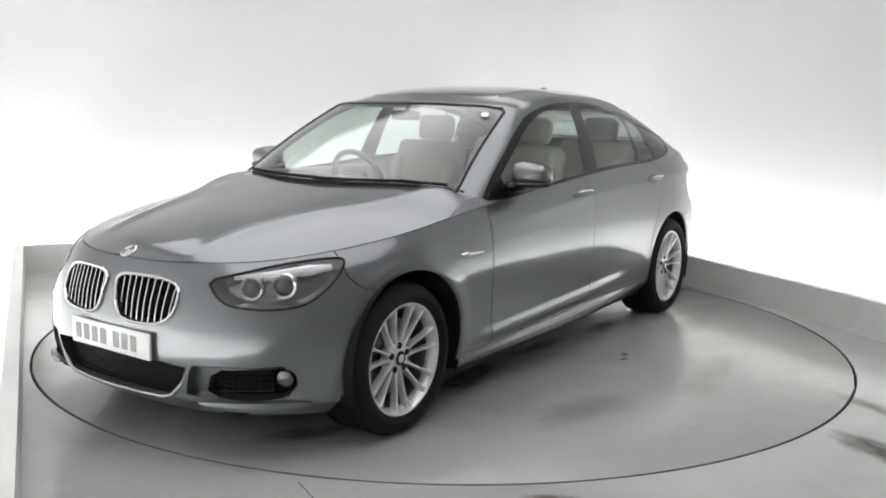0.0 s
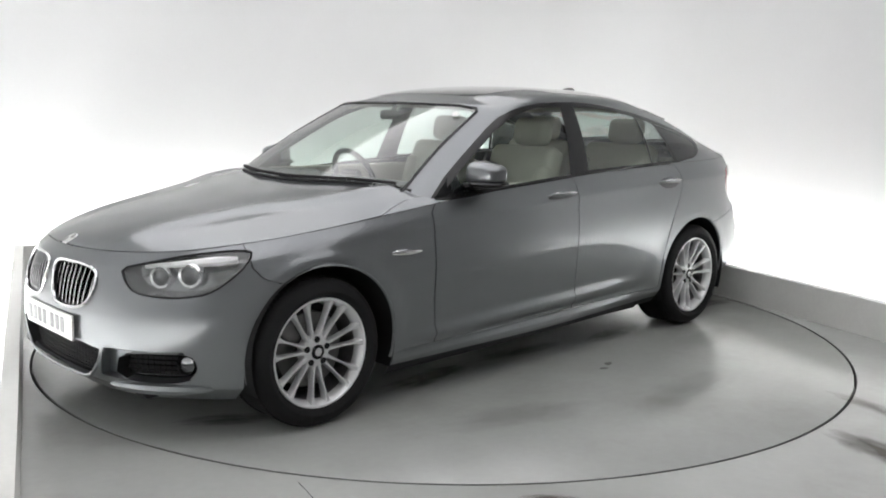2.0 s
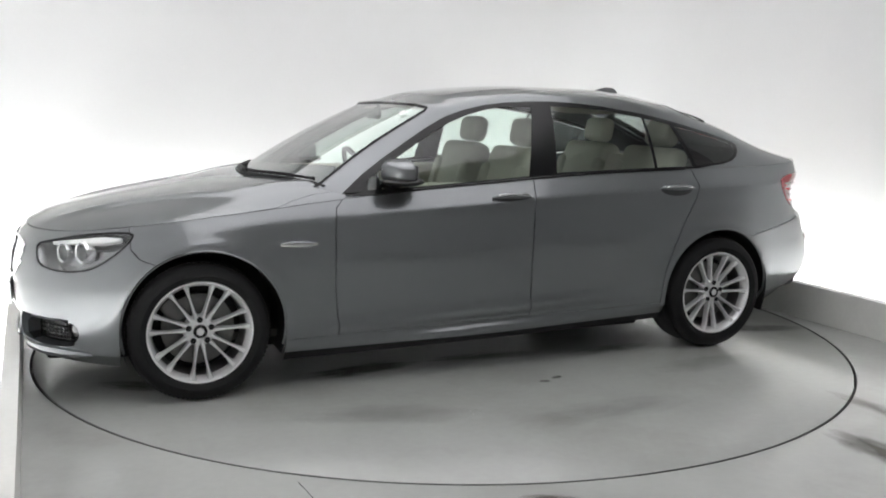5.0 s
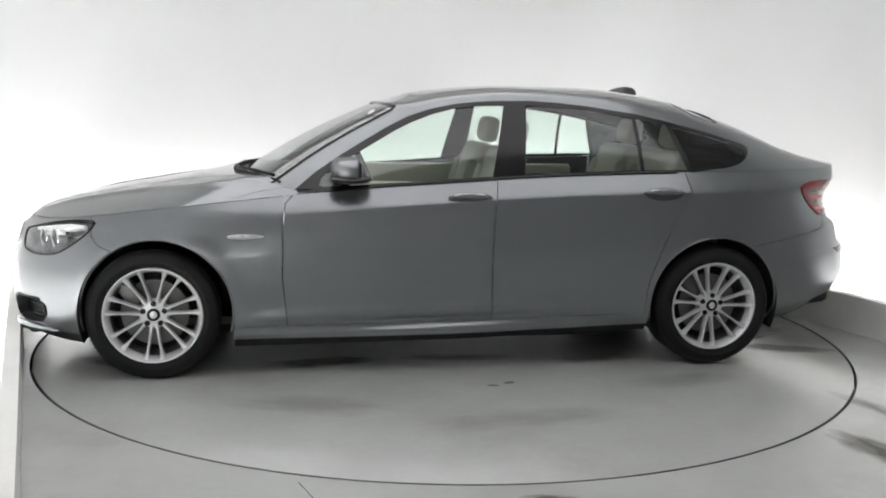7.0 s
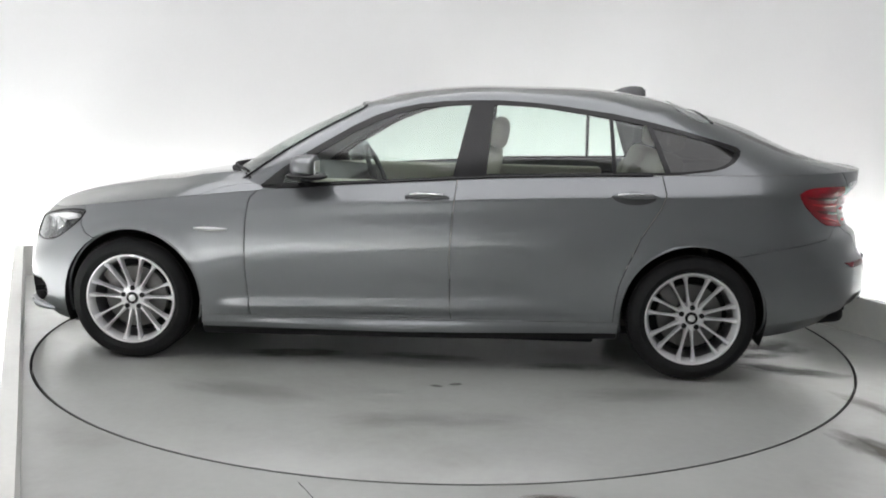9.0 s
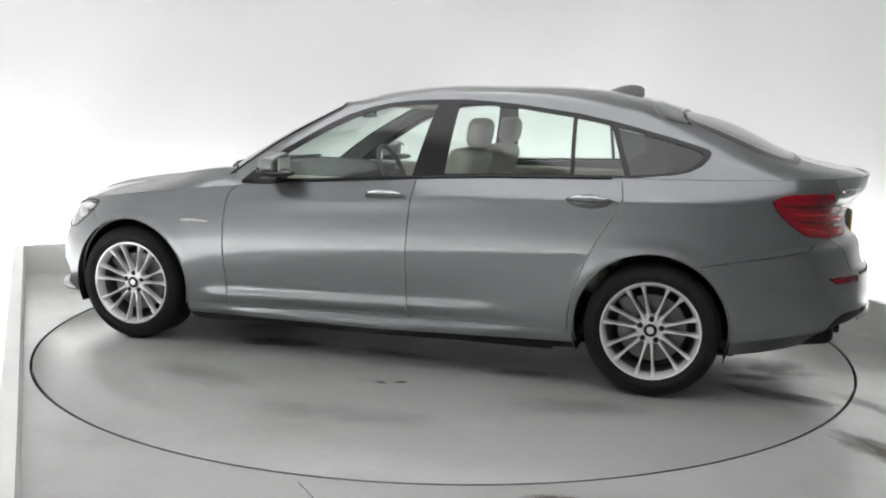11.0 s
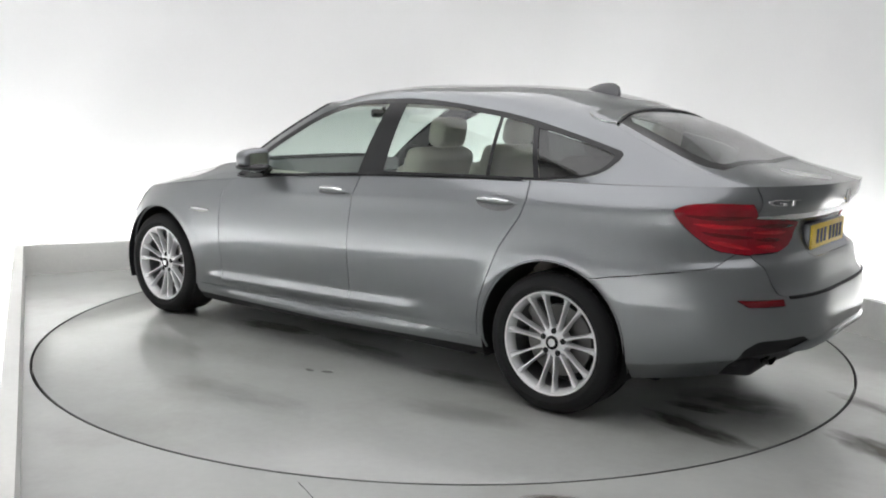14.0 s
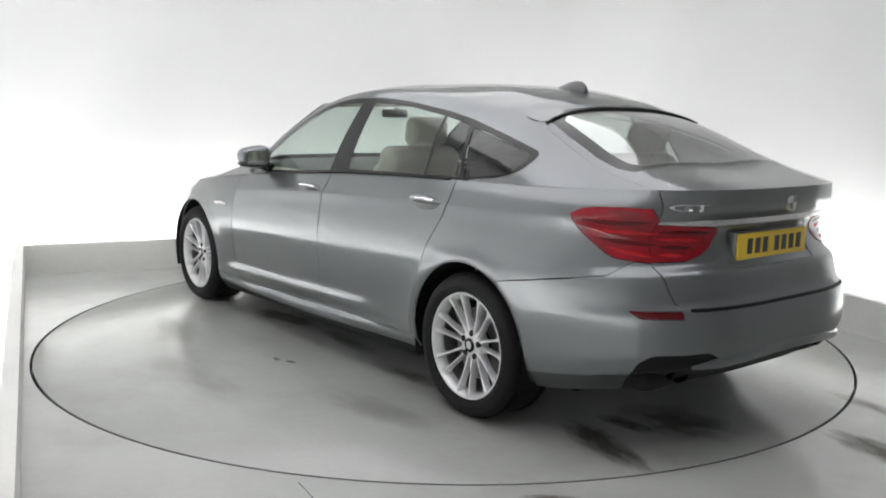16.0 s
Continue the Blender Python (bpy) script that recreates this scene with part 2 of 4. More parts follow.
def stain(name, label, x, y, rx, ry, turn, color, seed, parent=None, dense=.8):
    """A thin irregular film on the floor for dirt and painted shade, with ragged soft edges."""
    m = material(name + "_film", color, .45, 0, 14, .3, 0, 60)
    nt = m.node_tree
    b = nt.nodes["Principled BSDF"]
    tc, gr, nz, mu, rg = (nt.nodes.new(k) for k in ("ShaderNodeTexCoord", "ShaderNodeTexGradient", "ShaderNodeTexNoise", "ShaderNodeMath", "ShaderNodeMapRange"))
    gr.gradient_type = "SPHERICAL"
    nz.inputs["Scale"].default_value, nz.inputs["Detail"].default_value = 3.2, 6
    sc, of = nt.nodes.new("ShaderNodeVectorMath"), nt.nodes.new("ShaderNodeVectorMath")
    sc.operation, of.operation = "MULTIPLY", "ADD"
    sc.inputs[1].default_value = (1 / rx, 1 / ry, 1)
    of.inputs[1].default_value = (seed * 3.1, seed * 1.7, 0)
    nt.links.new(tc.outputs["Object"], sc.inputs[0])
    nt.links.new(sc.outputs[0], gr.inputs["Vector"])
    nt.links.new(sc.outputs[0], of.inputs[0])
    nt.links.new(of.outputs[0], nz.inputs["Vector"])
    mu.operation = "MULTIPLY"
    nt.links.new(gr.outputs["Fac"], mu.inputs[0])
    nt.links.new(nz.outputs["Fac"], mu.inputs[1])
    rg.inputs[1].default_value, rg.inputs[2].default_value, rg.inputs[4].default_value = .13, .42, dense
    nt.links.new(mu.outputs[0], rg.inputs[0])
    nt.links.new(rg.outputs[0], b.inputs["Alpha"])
    bm = bmesh.new()
    vs = [bm.verts.new((rx * math.cos(a), ry * math.sin(a), 0)) for a in [2 * math.pi * k / 32 for k in range(32)]]
    bm.faces.new(vs)
    me = finish(name, bm, m, False)
    ob = new(name, me)
    ob.matrix_basis = pose(x, y, .0035, 0, 0, turn)
    if parent:
        ob.parent = parent
    else:
        tagged(ob, label, "stain", kind="structure")
    return ob
# ---- car body surfaces ----
def curve(xs, ys):
    """A smooth monotone curve through a few points."""
    o = np.argsort(xs)
    X, Y = np.array(xs, float)[o], np.array(ys, float)[o]
    h, d = np.diff(X), np.diff(Y) / np.diff(X)
    m = np.zeros(len(X))
    for i in range(1, len(X) - 1):
        if d[i - 1] * d[i] > 0:
            w1, w2 = 2 * h[i] + h[i - 1], h[i] + 2 * h[i - 1]
            m[i] = (w1 + w2) / (w1 / d[i - 1] + w2 / d[i])
    m[0], m[-1] = d[0], d[-1]

    def f(x):
        x = np.clip(x, X[0], X[-1])
        i = np.clip(np.searchsorted(X, x) - 1, 0, len(X) - 2)
        s = (x - X[i]) / h[i]
        return (Y[i] * (1 + 2 * s) * (1 - s) ** 2 + m[i] * h[i] * s * (1 - s) ** 2
                + Y[i + 1] * s * s * (3 - 2 * s) + m[i + 1] * h[i] * s * s * (s - 1))
    return f


V = [0, .03, .06, .10, .15, .19, .22, .27, .44, .48, .60, .66, .76, .82, .87, .90, 1]      # levels from the sill up to the belt
LV = [0, .04, .075, .098, .130, .158, .178, .215, .40, .44, .575, .625, .74, .81, .87, .905, 1]  # their share of the height
half_front = curve(V, [.86, .885, .905, .918, .922, .924, .925, .926, .935, .938, .945, .946, .94, .93, .918, .91, .872])
half_mid = curve(V, [.85, .905, .926, .924, .906, .908, .921, .925, .939, .942, .9495, .9485, .9405, .9325, .9305, .914, .868])
half_rear = curve(V, [.86, .885, .905, .918, .922, .926, .928, .931, .937, .9385, .943, .941, .9305, .9205, .9145, .898, .842])
nose_x = curve(V, [2.28, 2.30, 2.32, 2.34, 2.35, 2.352, 2.355, 2.36, 2.37, 2.371, 2.372, 2.37, 2.36, 2.35, 2.34, 2.335, 2.29])
tail_x = curve(V, [-2.46, -2.50, -2.545, -2.585, -2.603, -2.608, -2.61, -2.61, -2.588, -2.562, -2.54, -2.498, -2.467, -2.488, -2.535, -2.56, -2.58])
nose_n = curve([0, .26, .44, .62, .76, .88, 1], [3.0, 3.0, 2.9, 2.7, 2.5, 2.35, 2.2])
tail_n = curve([0, .12, .26, .44, .62, .76, .88, 1], [3.2, 3.4, 3.5, 3.5, 3.2, 3.0, 2.9, 2.8])
share = curve(V, LV)
z_low = curve([2.4, 2.1, 1.9, 1.1, 0, -1.1, -1.9, -2.3, -2.6], [.195, .19, .175, .155, .165, .20, .23, .29, .34])
z_belt = curve([2.3, 2.1, 1.84, 1.5, 1.2, .86, .4, 0, -.5, -1, -1.4, -1.9, -2.3, -2.58],
               [.79, .805, .84, .885, .92, .958, 1.005, 1.033, 1.066, 1.085, 1.095, 1.105, 1.12, 1.132])
FC, RC = 1.3, -1.3


def plan(phi, a, w, n):
    """A rounded corner of a plan outline: 0 on the middle line, 90 degrees on the flank."""
    return a * np.abs(np.cos(phi)) ** (2 / n), w * np.abs(np.sin(phi)) ** (2 / n)


def flank(u, v):
    """Lower body, left half. u: 0 to 1 nose corner, 1 to 2 flank, 2 to 3 tail corner; v: sill to belt."""
    u, v = np.broadcast_arrays(np.asarray(u, float), np.asarray(v, float))
    wf, wm, wr = half_front(v), half_mid(v), half_rear(v)
    x, y = plan(np.clip(u, 0, 1) * np.pi / 2, nose_x(v) - FC, wf, nose_n(v))
    x = x + FC
    s = np.clip(u - 1, 0, 1)
    xm = FC + (RC - FC) * s
    e = lambda k: k * k * (3 - 2 * k)
    ym = np.where(s < .5, wf + (wm - wf) * e(np.clip(2 * s, 0, 1)), wm + (wr - wm) * e(np.clip(2 * s - 1, 0, 1)))
    xr, yr = plan((3 - np.clip(u, 2, 3)) * np.pi / 2, RC - tail_x(v), wr, tail_n(v))
    x = np.where(u < 1, x, np.where(u <= 2, xm, RC - xr))
    y = np.where(u < 1, y, np.where(u <= 2, ym, yr))
    zl, zb = z_low(x), z_belt(x)
    sh = share(v)
    z = zl + (zb - zl) * sh
    k = lambda lo, hi, q: e(np.clip((q - lo) / (hi - lo), 0, 1))
    y = y + .015 * k(.165, .212, sh) * (1 - k(.216, .275, sh)) * k(-.95, -.45, x) * (1 - k(.85, 1.1, x))  # swage low on the doors
    for cx in (1.513, -1.530):
        r = np.hypot(x - cx, z - .352)
        y = y + .011 * np.exp(-((r - .405) / .035) ** 2) * np.clip((z - .2) / .2, 0, 1) * np.clip((y - .6) / .2, 0, 1)
    return np.stack([x, y, z], -1)


ws_z = curve([.4, .75, 1.0, 1.15], [1.003, .975, .985, 1.02])
roof_edge_z = curve([.3, .15, 0, -.42, -.8, -1.12, -1.35, -1.5, -1.6], [1.45, 1.432, 1.468, 1.508, 1.5, 1.468, 1.425, 1.425, 1.44])
roof_mid_z = curve([.3, .04, -.45, -.87, -1.19, -1.45, -1.6], [1.452, 1.525, 1.562, 1.56, 1.54, 1.49, 1.44])
belt_y = curve([1.3, 0, -1.3], [.872, .868, .842])


def upper(u, v):
    """Pillars and glass, left half: 0 to 1 windscreen corner, 1 to 2 side, 2 to 3 hatch corner; v: belt to roof."""
    u, v = np.broadcast_arrays(np.asarray(u, float), np.asarray(v, float))
    bx, by = plan(np.clip(u, 0, 1) * np.pi / 2, .73, belt_y(.4) + 0 * u, 3.6 + 0 * u)
    bx = bx + .4
    tx, ty = plan(np.clip(u, 0, 1) * np.pi / 2, .3, .660 + 0 * u, 4.2 + 0 * u)
    s = np.clip(u - 1, 0, 1)
    mx = .4 - 1.7 * s
    my = flank(1 + (FC - mx) / (FC - RC), 1.0)[..., 1]
    qx, qy = -1.2 * s, .655 + .012 * np.sin(np.pi * s) - .025 * s
    rx, ry = plan((3 - np.clip(u, 2, 3)) * np.pi / 2, RC + 2.58, .842 + 0 * u, 2.8 + 0 * u)
    px, py = plan((3 - np.clip(u, 2, 3)) * np.pi / 2, .38, .63 + 0 * u, 2.8 + 0 * u)
    pick = lambda a, b, c: np.where(u < 1, a, np.where(u <= 2, b, c))
    bx, by = pick(bx, mx, RC - rx), pick(by, my, ry)
    tx, ty = pick(tx, qx, -1.2 - px), pick(ty, qy, py)
    bz = np.where(u < 1, ws_z(bx), z_belt(bx))
    tz = roof_edge_z(tx)
    bow = np.sin(np.pi * v)
    x = bx + (tx - bx) * v
    y = by + (ty - by) * v + .022 * bow
    z = bz + (tz - bz) * v
    back = np.clip(u - 2, 0, 1) ** 2
    front = np.clip(1 - u, 0, 1)
    z = z + .03 * bow * front - back * .05 * np.exp(-((v - .32) / .24) ** 2) + back * .02 * np.exp(-((v - .75) / .2) ** 2)
    y = np.where(by < .03, y - .022 * bow * (1 - by / .03), y)
    return np.stack([x, y, z], -1)


hood_mid_z = curve([2.3, 2.2, 1.966, 1.6, 1.2, .98, .7, .4], [.79, .845, .905, .97, 1.03, 1.045, 1.03, 1.0])


crease_y = curve([2.3, 1.9, 1.6, 1.15, .4], [.31, .374, .454, .66, .70])
crown = curve([2.3, 1.9, 1.4, 1.05, .4], [2.6, 2.3, 2.7, 7.0, 8.0])


def hood_z(x, y):
    e = z_belt(x)
    return float(e + (hood_mid_z(x) - e) * (1 - min(1, abs(y) / .872) ** crown(x)))


def hood(u, s):
    """Bonnet from its left edge (s = 1) to its right edge (s = -1). u: 0 to 1 nose corner, 1 to 2 back to the dash."""
    u, s = np.broadcast_arrays(np.asarray(u, float), np.asarray(s, float))
    k = np.where(u < 1, u, 1 + (u - 1) * (FC - .4) / (FC - RC))
    e = flank(k, 1.0)
    x = e[..., 0]
    y = e[..., 1] * s
    zm = hood_mid_z(x)
    z = e[..., 2] + (zm - e[..., 2]) * (1 - np.abs(s) ** crown(x))
    line = crease_y(x)
    z = z + .014 * np.exp(-((np.abs(y) - line) / .040) ** 2) * np.clip((2.25 - x) / .3, 0, 1)
    return np.stack([x, y, z], -1)


def roof(u, s):
    u, s = np.broadcast_arrays(np.asarray(u, float), np.asarray(s, float))
    e = upper(u, 1.0)
    zm = roof_mid_z(e[..., 0])
    z = e[..., 2] + (zm - e[..., 2]) * (1 - np.abs(s) ** 2.8)
    return np.stack([e[..., 0], e[..., 1] * s, z], -1)


# ---- the car ----
X3, Y3, Z3 = Vector((1, 0, 0)), Vector((0, 1, 0)), Vector((0, 0, 1))


def sheet(bm, f, us, vs, flip=False, mirror=False):
    P = f(np.array(us)[:, None], np.array(vs)[None])
    if mirror:
        P = P * np.array([1, -1, 1])
        flip = not flip
    g = [[bm.verts.new(p) for p in row] for row in P.tolist()]
    for i in range(len(us) - 1):
        for j in range(len(vs) - 1):
            q = (g[i][j], g[i + 1][j], g[i + 1][j + 1], g[i][j + 1])
            bm.faces.new(q[::-1] if flip else q)


def inside(p, poly):
    a, b = p
    hit = False
    for (x0, y0), (x1, y1) in zip(poly, poly[1:] + poly[:1]):
        if (y0 > b) != (y1 > b) and a < (x1 - x0) * (b - y0) / (y1 - y0) + x0:
            hit = not hit
    return hit


def cut(bm, layer, region, poly, A, B, ok, keep=()):
    """Cut an outline, given along the axes A and B, through the sheet and mark the faces in it."""
    N = A.cross(B)
    lo = (min(p[0] for p in poly) - .02, min(p[1] for p in poly) - .02)
    hi = (max(p[0] for p in poly) + .02, max(p[1] for p in poly) + .02)
    for (a0, b0), (a1, b1) in zip(poly, poly[1:] + poly[:1]):
        d = A * (a1 - a0) + B * (b1 - b0)
        if d.length < 1e-6:
            continue
        no = d.cross(N).normalized()
        x0, x1, y0, y1 = min(a0, a1) - .002, max(a0, a1) + .002, min(b0, b1) - .002, max(b0, b1) + .002
        fs = []
        for f in bm.faces:
            c = f.calc_center_median()
            if not ok(c, f):
                continue
            ca, cb = c.dot(A), c.dot(B)
            if not (lo[0] - .1 < ca < hi[0] + .1 and lo[1] - .1 < cb < hi[1] + .1):
                continue
            va, vb = [v.co.dot(A) for v in f.verts], [v.co.dot(B) for v in f.verts]
            if max(va) >= x0 and min(va) <= x1 and max(vb) >= y0 and min(vb) <= y1:
                fs.append(f)
        if fs:
            es, vs = {e for f in fs for e in f.edges}, {v for f in fs for v in f.verts}
            bmesh.ops.bisect_plane(bm, geom=fs + list(es) + list(vs), dist=1e-5, plane_co=A * a0 + B * b0, plane_no=no)
    for f in bm.faces:
        if f[layer] in keep:
            continue
        c = f.calc_center_median()
        if ok(c, f) and inside((c.dot(A), c.dot(B)), poly):
            f[layer] = region


def soften(poly, n=1):
    """Round an outline's corners."""
    for _ in range(n):
        poly = [tuple(a + (b - a) * k for a, b in zip(p, q)) for p, q in zip(poly, poly[1:] + poly[:1]) for k in (.22, .78)]
    return poly


def take(bm, layer, region, test=None):
    """A copy of the faces of one region as a bmesh of its own."""
    out = bm.copy()
    lay = out.faces.layers.int["region"]
    drop = [f for f in out.faces if f[lay] != region or (test and not test(f.calc_center_median()))]
    bmesh.ops.delete(out, geom=drop, context="FACES")
    return out


def shut(bm, gap=.0028, deep=.016):
    """Draw a panel's rim in by half a shut line and turn it under."""
    bm.normal_update()
    rim = [e for e in bm.edges if len(e.link_faces) == 1 and max(abs(v.co.y) for v in e.verts) > 1e-4]
    vs = {v for e in rim for v in e.verts}
    move = {}
    for v in vs:
        d = Vector()
        for f in v.link_faces:
            d += f.calc_center_median() - v.co
        d -= v.normal * d.dot(v.normal)
        if d.length > 1e-9:
            move[v] = d.normalized() * gap
    nor = {v: v.normal.copy() for v in vs}
    for v, d in move.items():
        v.co += d
    pair = {v: bm.verts.new(v.co - nor[v] * deep) for v in vs}
    for e in rim:
        lp = e.link_loops[0]
        a, b = lp.vert, lp.link_loop_next.vert
        bm.faces.new((b, a, pair[a], pair[b]))
    return bm


def pocket(bm, deep, draft=.8, way=None):
    """The recess behind an opening: its rim walls and a floor sunk inward."""
    bm.normal_update()
    c = sum((v.co for v in bm.verts), Vector()) / len(bm.verts)
    n = way if way else sum((f.normal * f.calc_area() for f in bm.faces), Vector()).normalized()
    rim = [e for e in bm.edges if len(e.link_faces) == 1]
    old = list(bm.verts)
    base = {v: v.co.copy() for v in old}
    rv = {v for e in rim for v in e.verts}
    lips = {v: bm.verts.new(base[v]) for v in rv}
    for v in old:
        v.co = c + (v.co - c) * draft - n * deep
    for e in rim:
        lp = e.link_loops[0]
        a, b = lp.vert, lp.link_loop_next.vert
        bm.faces.new((b, a, lips[a], lips[b]))
    return bm


def lift(bm, h):
    bm.normal_update()
    for v, n in [(v, v.normal.copy()) for v in bm.verts]:
        v.co += n * h
    return bm


CAR = tagged(new("car"), "grey metallic five-door fastback saloon with silver multi-spoke wheels", "car")
REG = {n: i for i, n in enumerate("wing front_bumper bonnet front_door rear_door sill quarter rear_bumper tailgate headlight tail_lamp inner_lamp reflector diffuser grille intake fog_recess hole glass_front glass_rear glass_small glass_quarter frame windscreen rear_window roof cowl dash spoiler fairing hatch_recess sunroof sill_black hatch frit".split())}


def flank_uv(us=(36, 66, 40), n=48):
    u = list(np.linspace(0, 1, us[0] + 1)[:-1]) + list(np.linspace(1, 2, us[1] + 1)[:-1]) + list(np.linspace(2, 3, us[2] + 1))
    return u, sorted(set(list(np.linspace(0, 1, n + 1).round(4)) + [.03, .06, .10, .15, .19, .22, .87, .66]))


def arch(cx, sgn):
    r, cz = .388, .354
    return [(cx + r * math.cos(t), cz + r * math.sin(t)) for t in [math.pi * k / 28 for k in range(29)]] + [(cx - r + .01, .02), (cx + r - .01, .02)]


ARCHES = (1.513, -1.530)
FV = (math.cos(radians(34.4)), math.sin(radians(34.4)))
BV = (math.cos(radians(141.4)), math.sin(radians(141.4)))


def diag(pts, way, side):
    """Outline points in space to the axes across a slanting view; side -1 mirrors."""
    A = Vector((-way[1], way[0] * side, 0))
    return [(Vector((x, y * side, z)).dot(A), z) for x, y, z in pts], A


def lower_body():
    bm = bmesh.new()
    lay = bm.faces.layers.int.new("region")
    us, vs = flank_uv()
    sheet(bm, flank, us, vs)
    sheet(bm, flank, us, vs, mirror=True)
    bmesh.ops.remove_doubles(bm, verts=bm.verts, dist=1e-4)
    for f in bm.faces:
        c = f.calc_center_median()
        f[lay] = REG["quarter"] if c.x < -.8 else REG["wing"]
    for s in (1, -1):
        ok = lambda c, f, s=s: c.y * s > .3
        fr = lambda c, f, s=s: c.y * s > -.02 and c.x > 1
        re = lambda c, f, s=s: c.y * s > -.02 and c.x < -1.6
        # sills, doors
        cut(bm, lay, REG["front_door"], [(.80, 1.2), (.80, .985), (.862, .919), (.876, .783), (.879, .537), (.862, .367), (.852, .25), (-.25, .25), (-.241, .376), (-.234, .654), (-.249, .898), (-.284, 1.2)], X3, Z3, ok)
        cut(bm, lay, REG["rear_door"], [(-.284, 1.2), (-.249, .898), (-.234, .654), (-.241, .376), (-.25, .25), (-1.115, .25), (-1.12, .40), (-1.135, .50), (-1.17, .60), (-1.24, .767), (-1.345, .93), (-1.367, .997), (-1.325, 1.2)], X3, Z3, ok)
        cut(bm, lay, REG["sill"], [(1.2, .05), (1.2, .27), (0, .285), (-1.2, .306), (-1.2, .05)], X3, Z3, ok)
        # lowest band of the sill, coloured black for the shadow under it
        cut(bm, lay, REG["sill_black"], [(1.2, .05), (1.2, .203), (0, .211), (-1.2, .241), (-1.2, .05)], X3, Z3, ok)
        # bumpers
        cut(bm, lay, REG["front_bumper"], [(1.60, .02), (1.60, .665), (1.735, .678), (1.80, .70), (1.835, .745), (1.835, .95), (2.6, .95), (2.6, .02)], X3, Z3, fr)
        cut(bm, lay, REG["rear_bumper"], [(-1.70, .02), (-1.70, .675), (-2.25, .774), (-2.29, .815), (-2.33, .85), (-2.8, .85), (-2.8, .02)], X3, Z3, re)
        for cx in ARCHES:
            cut(bm, lay, REG["hole"], arch(cx, s), X3, Z3, ok)
        # tail
        q = [(-.004, 1.2), (.615, 1.2), (.625, 1.04), (.65, .83), (.634, .72), (.615, .665), (.57, .652), (-.004, .655)]
        cut(bm, lay, REG["tailgate"], [(y * s, z) for y, z in q], Y3, Z3, re)
        q, A = diag([(-2.052, .82, 1.004), (-2.09, .80, 1.03), (-2.147, .771, 1.043), (-2.25, .71, 1.048), (-2.362, .617, 1.045), (-2.402, .637, .824), (-2.29, .746, .835), (-2.235, .772, .853), (-2.13, .80, .925)], BV, s)
        cut(bm, lay, REG["tail_lamp"], soften(q), A, Z3, re)
        q = [(.622, .985), (.36, .963), (.352, .94), (.39, .885), (.44, .855), (.521, .833), (.643, .829)]
        cut(bm, lay, REG["inner_lamp"], [(y * s, z) for y, z in q], Y3, Z3, re)
        q = [(-.004, .955), (.285, .955), (.30, .945), (.30, .81), (.285, .80), (-.004, .80)]
        cut(bm, lay, REG["hatch_recess"], [(y * s, z) for y, z in q], Y3, Z3, re)
        q, A = diag([(-2.37, .778, .645), (-2.52, .628, .648), (-2.525, .622, .62), (-2.41, .75, .616)], BV, s)
        cut(bm, lay, REG["reflector"], q, A, Z3, re)
        q, A = diag([(-2.60, -.03, .42), (-2.575, .40, .43), (-2.555, .50, .478), (-2.43, .70, .468), (-2.385, .73, .435), (-2.355, .742, .37), (-2.33, .75, .10), (-2.60, -.03, .10)], BV, s)
        cut(bm, lay, REG["diffuser"], q, A, Z3, re)
        # nose
        q, A = diag([(2.235, .46, .738), (2.243, .51, .68), (2.225, .56, .647), (2.174, .645, .633), (2.10, .72, .632), (2.02, .775, .645), (1.95, .80, .68), (1.88, .818, .735), (1.835, .82, .78), (1.815, .80, .815), (1.9, .75, .815), (2.032, .652, .797), (2.14, .56, .768)], FV, s)
        cut(bm, lay, REG["headlight"], soften(q), A, Z3, fr)
        q = [(.03, .70), (.045, .725), (.09, .738), (.25, .738), (.33, .725), (.365, .70), (.372, .65), (.36, .60), (.325, .568), (.27, .553), (.15, .548), (.085, .56), (.055, .60)]
        cut(bm, lay, REG["grille"], soften([(y * s, z) for y, z in q]), Y3, Z3, fr)
        q = [(-.004, .405), (.30, .407), (.425, .395), (.40, .34), (.33, .272), (.29, .262), (-.004, .262)]
        cut(bm, lay, REG["intake"], [(y * s, z) for y, z in q], Y3, Z3, fr)
        q, A = diag([(2.324, .45, .408), (2.2, .67, .412), (2.12, .758, .412), (2.10, .77, .29), (2.16, .705, .278), (2.27, .555, .283), (2.322, .42, .284)], FV, s)
        cut(bm, lay, REG["fairing"], q, A, Z3, fr)
        q, A = diag([(2.282, .53, .398), (2.2, .67, .404), (2.12, .758, .404), (2.088, .785, .385), (2.075, .79, .335), (2.10, .76, .29), (2.16, .705, .285), (2.285, .50, .288)], FV, s)
        cut(bm, lay, REG["fog_recess"], soften(q), A, Z3, fr)
    return bm, lay


def side(s):
    return lambda c: c.y * s > 0


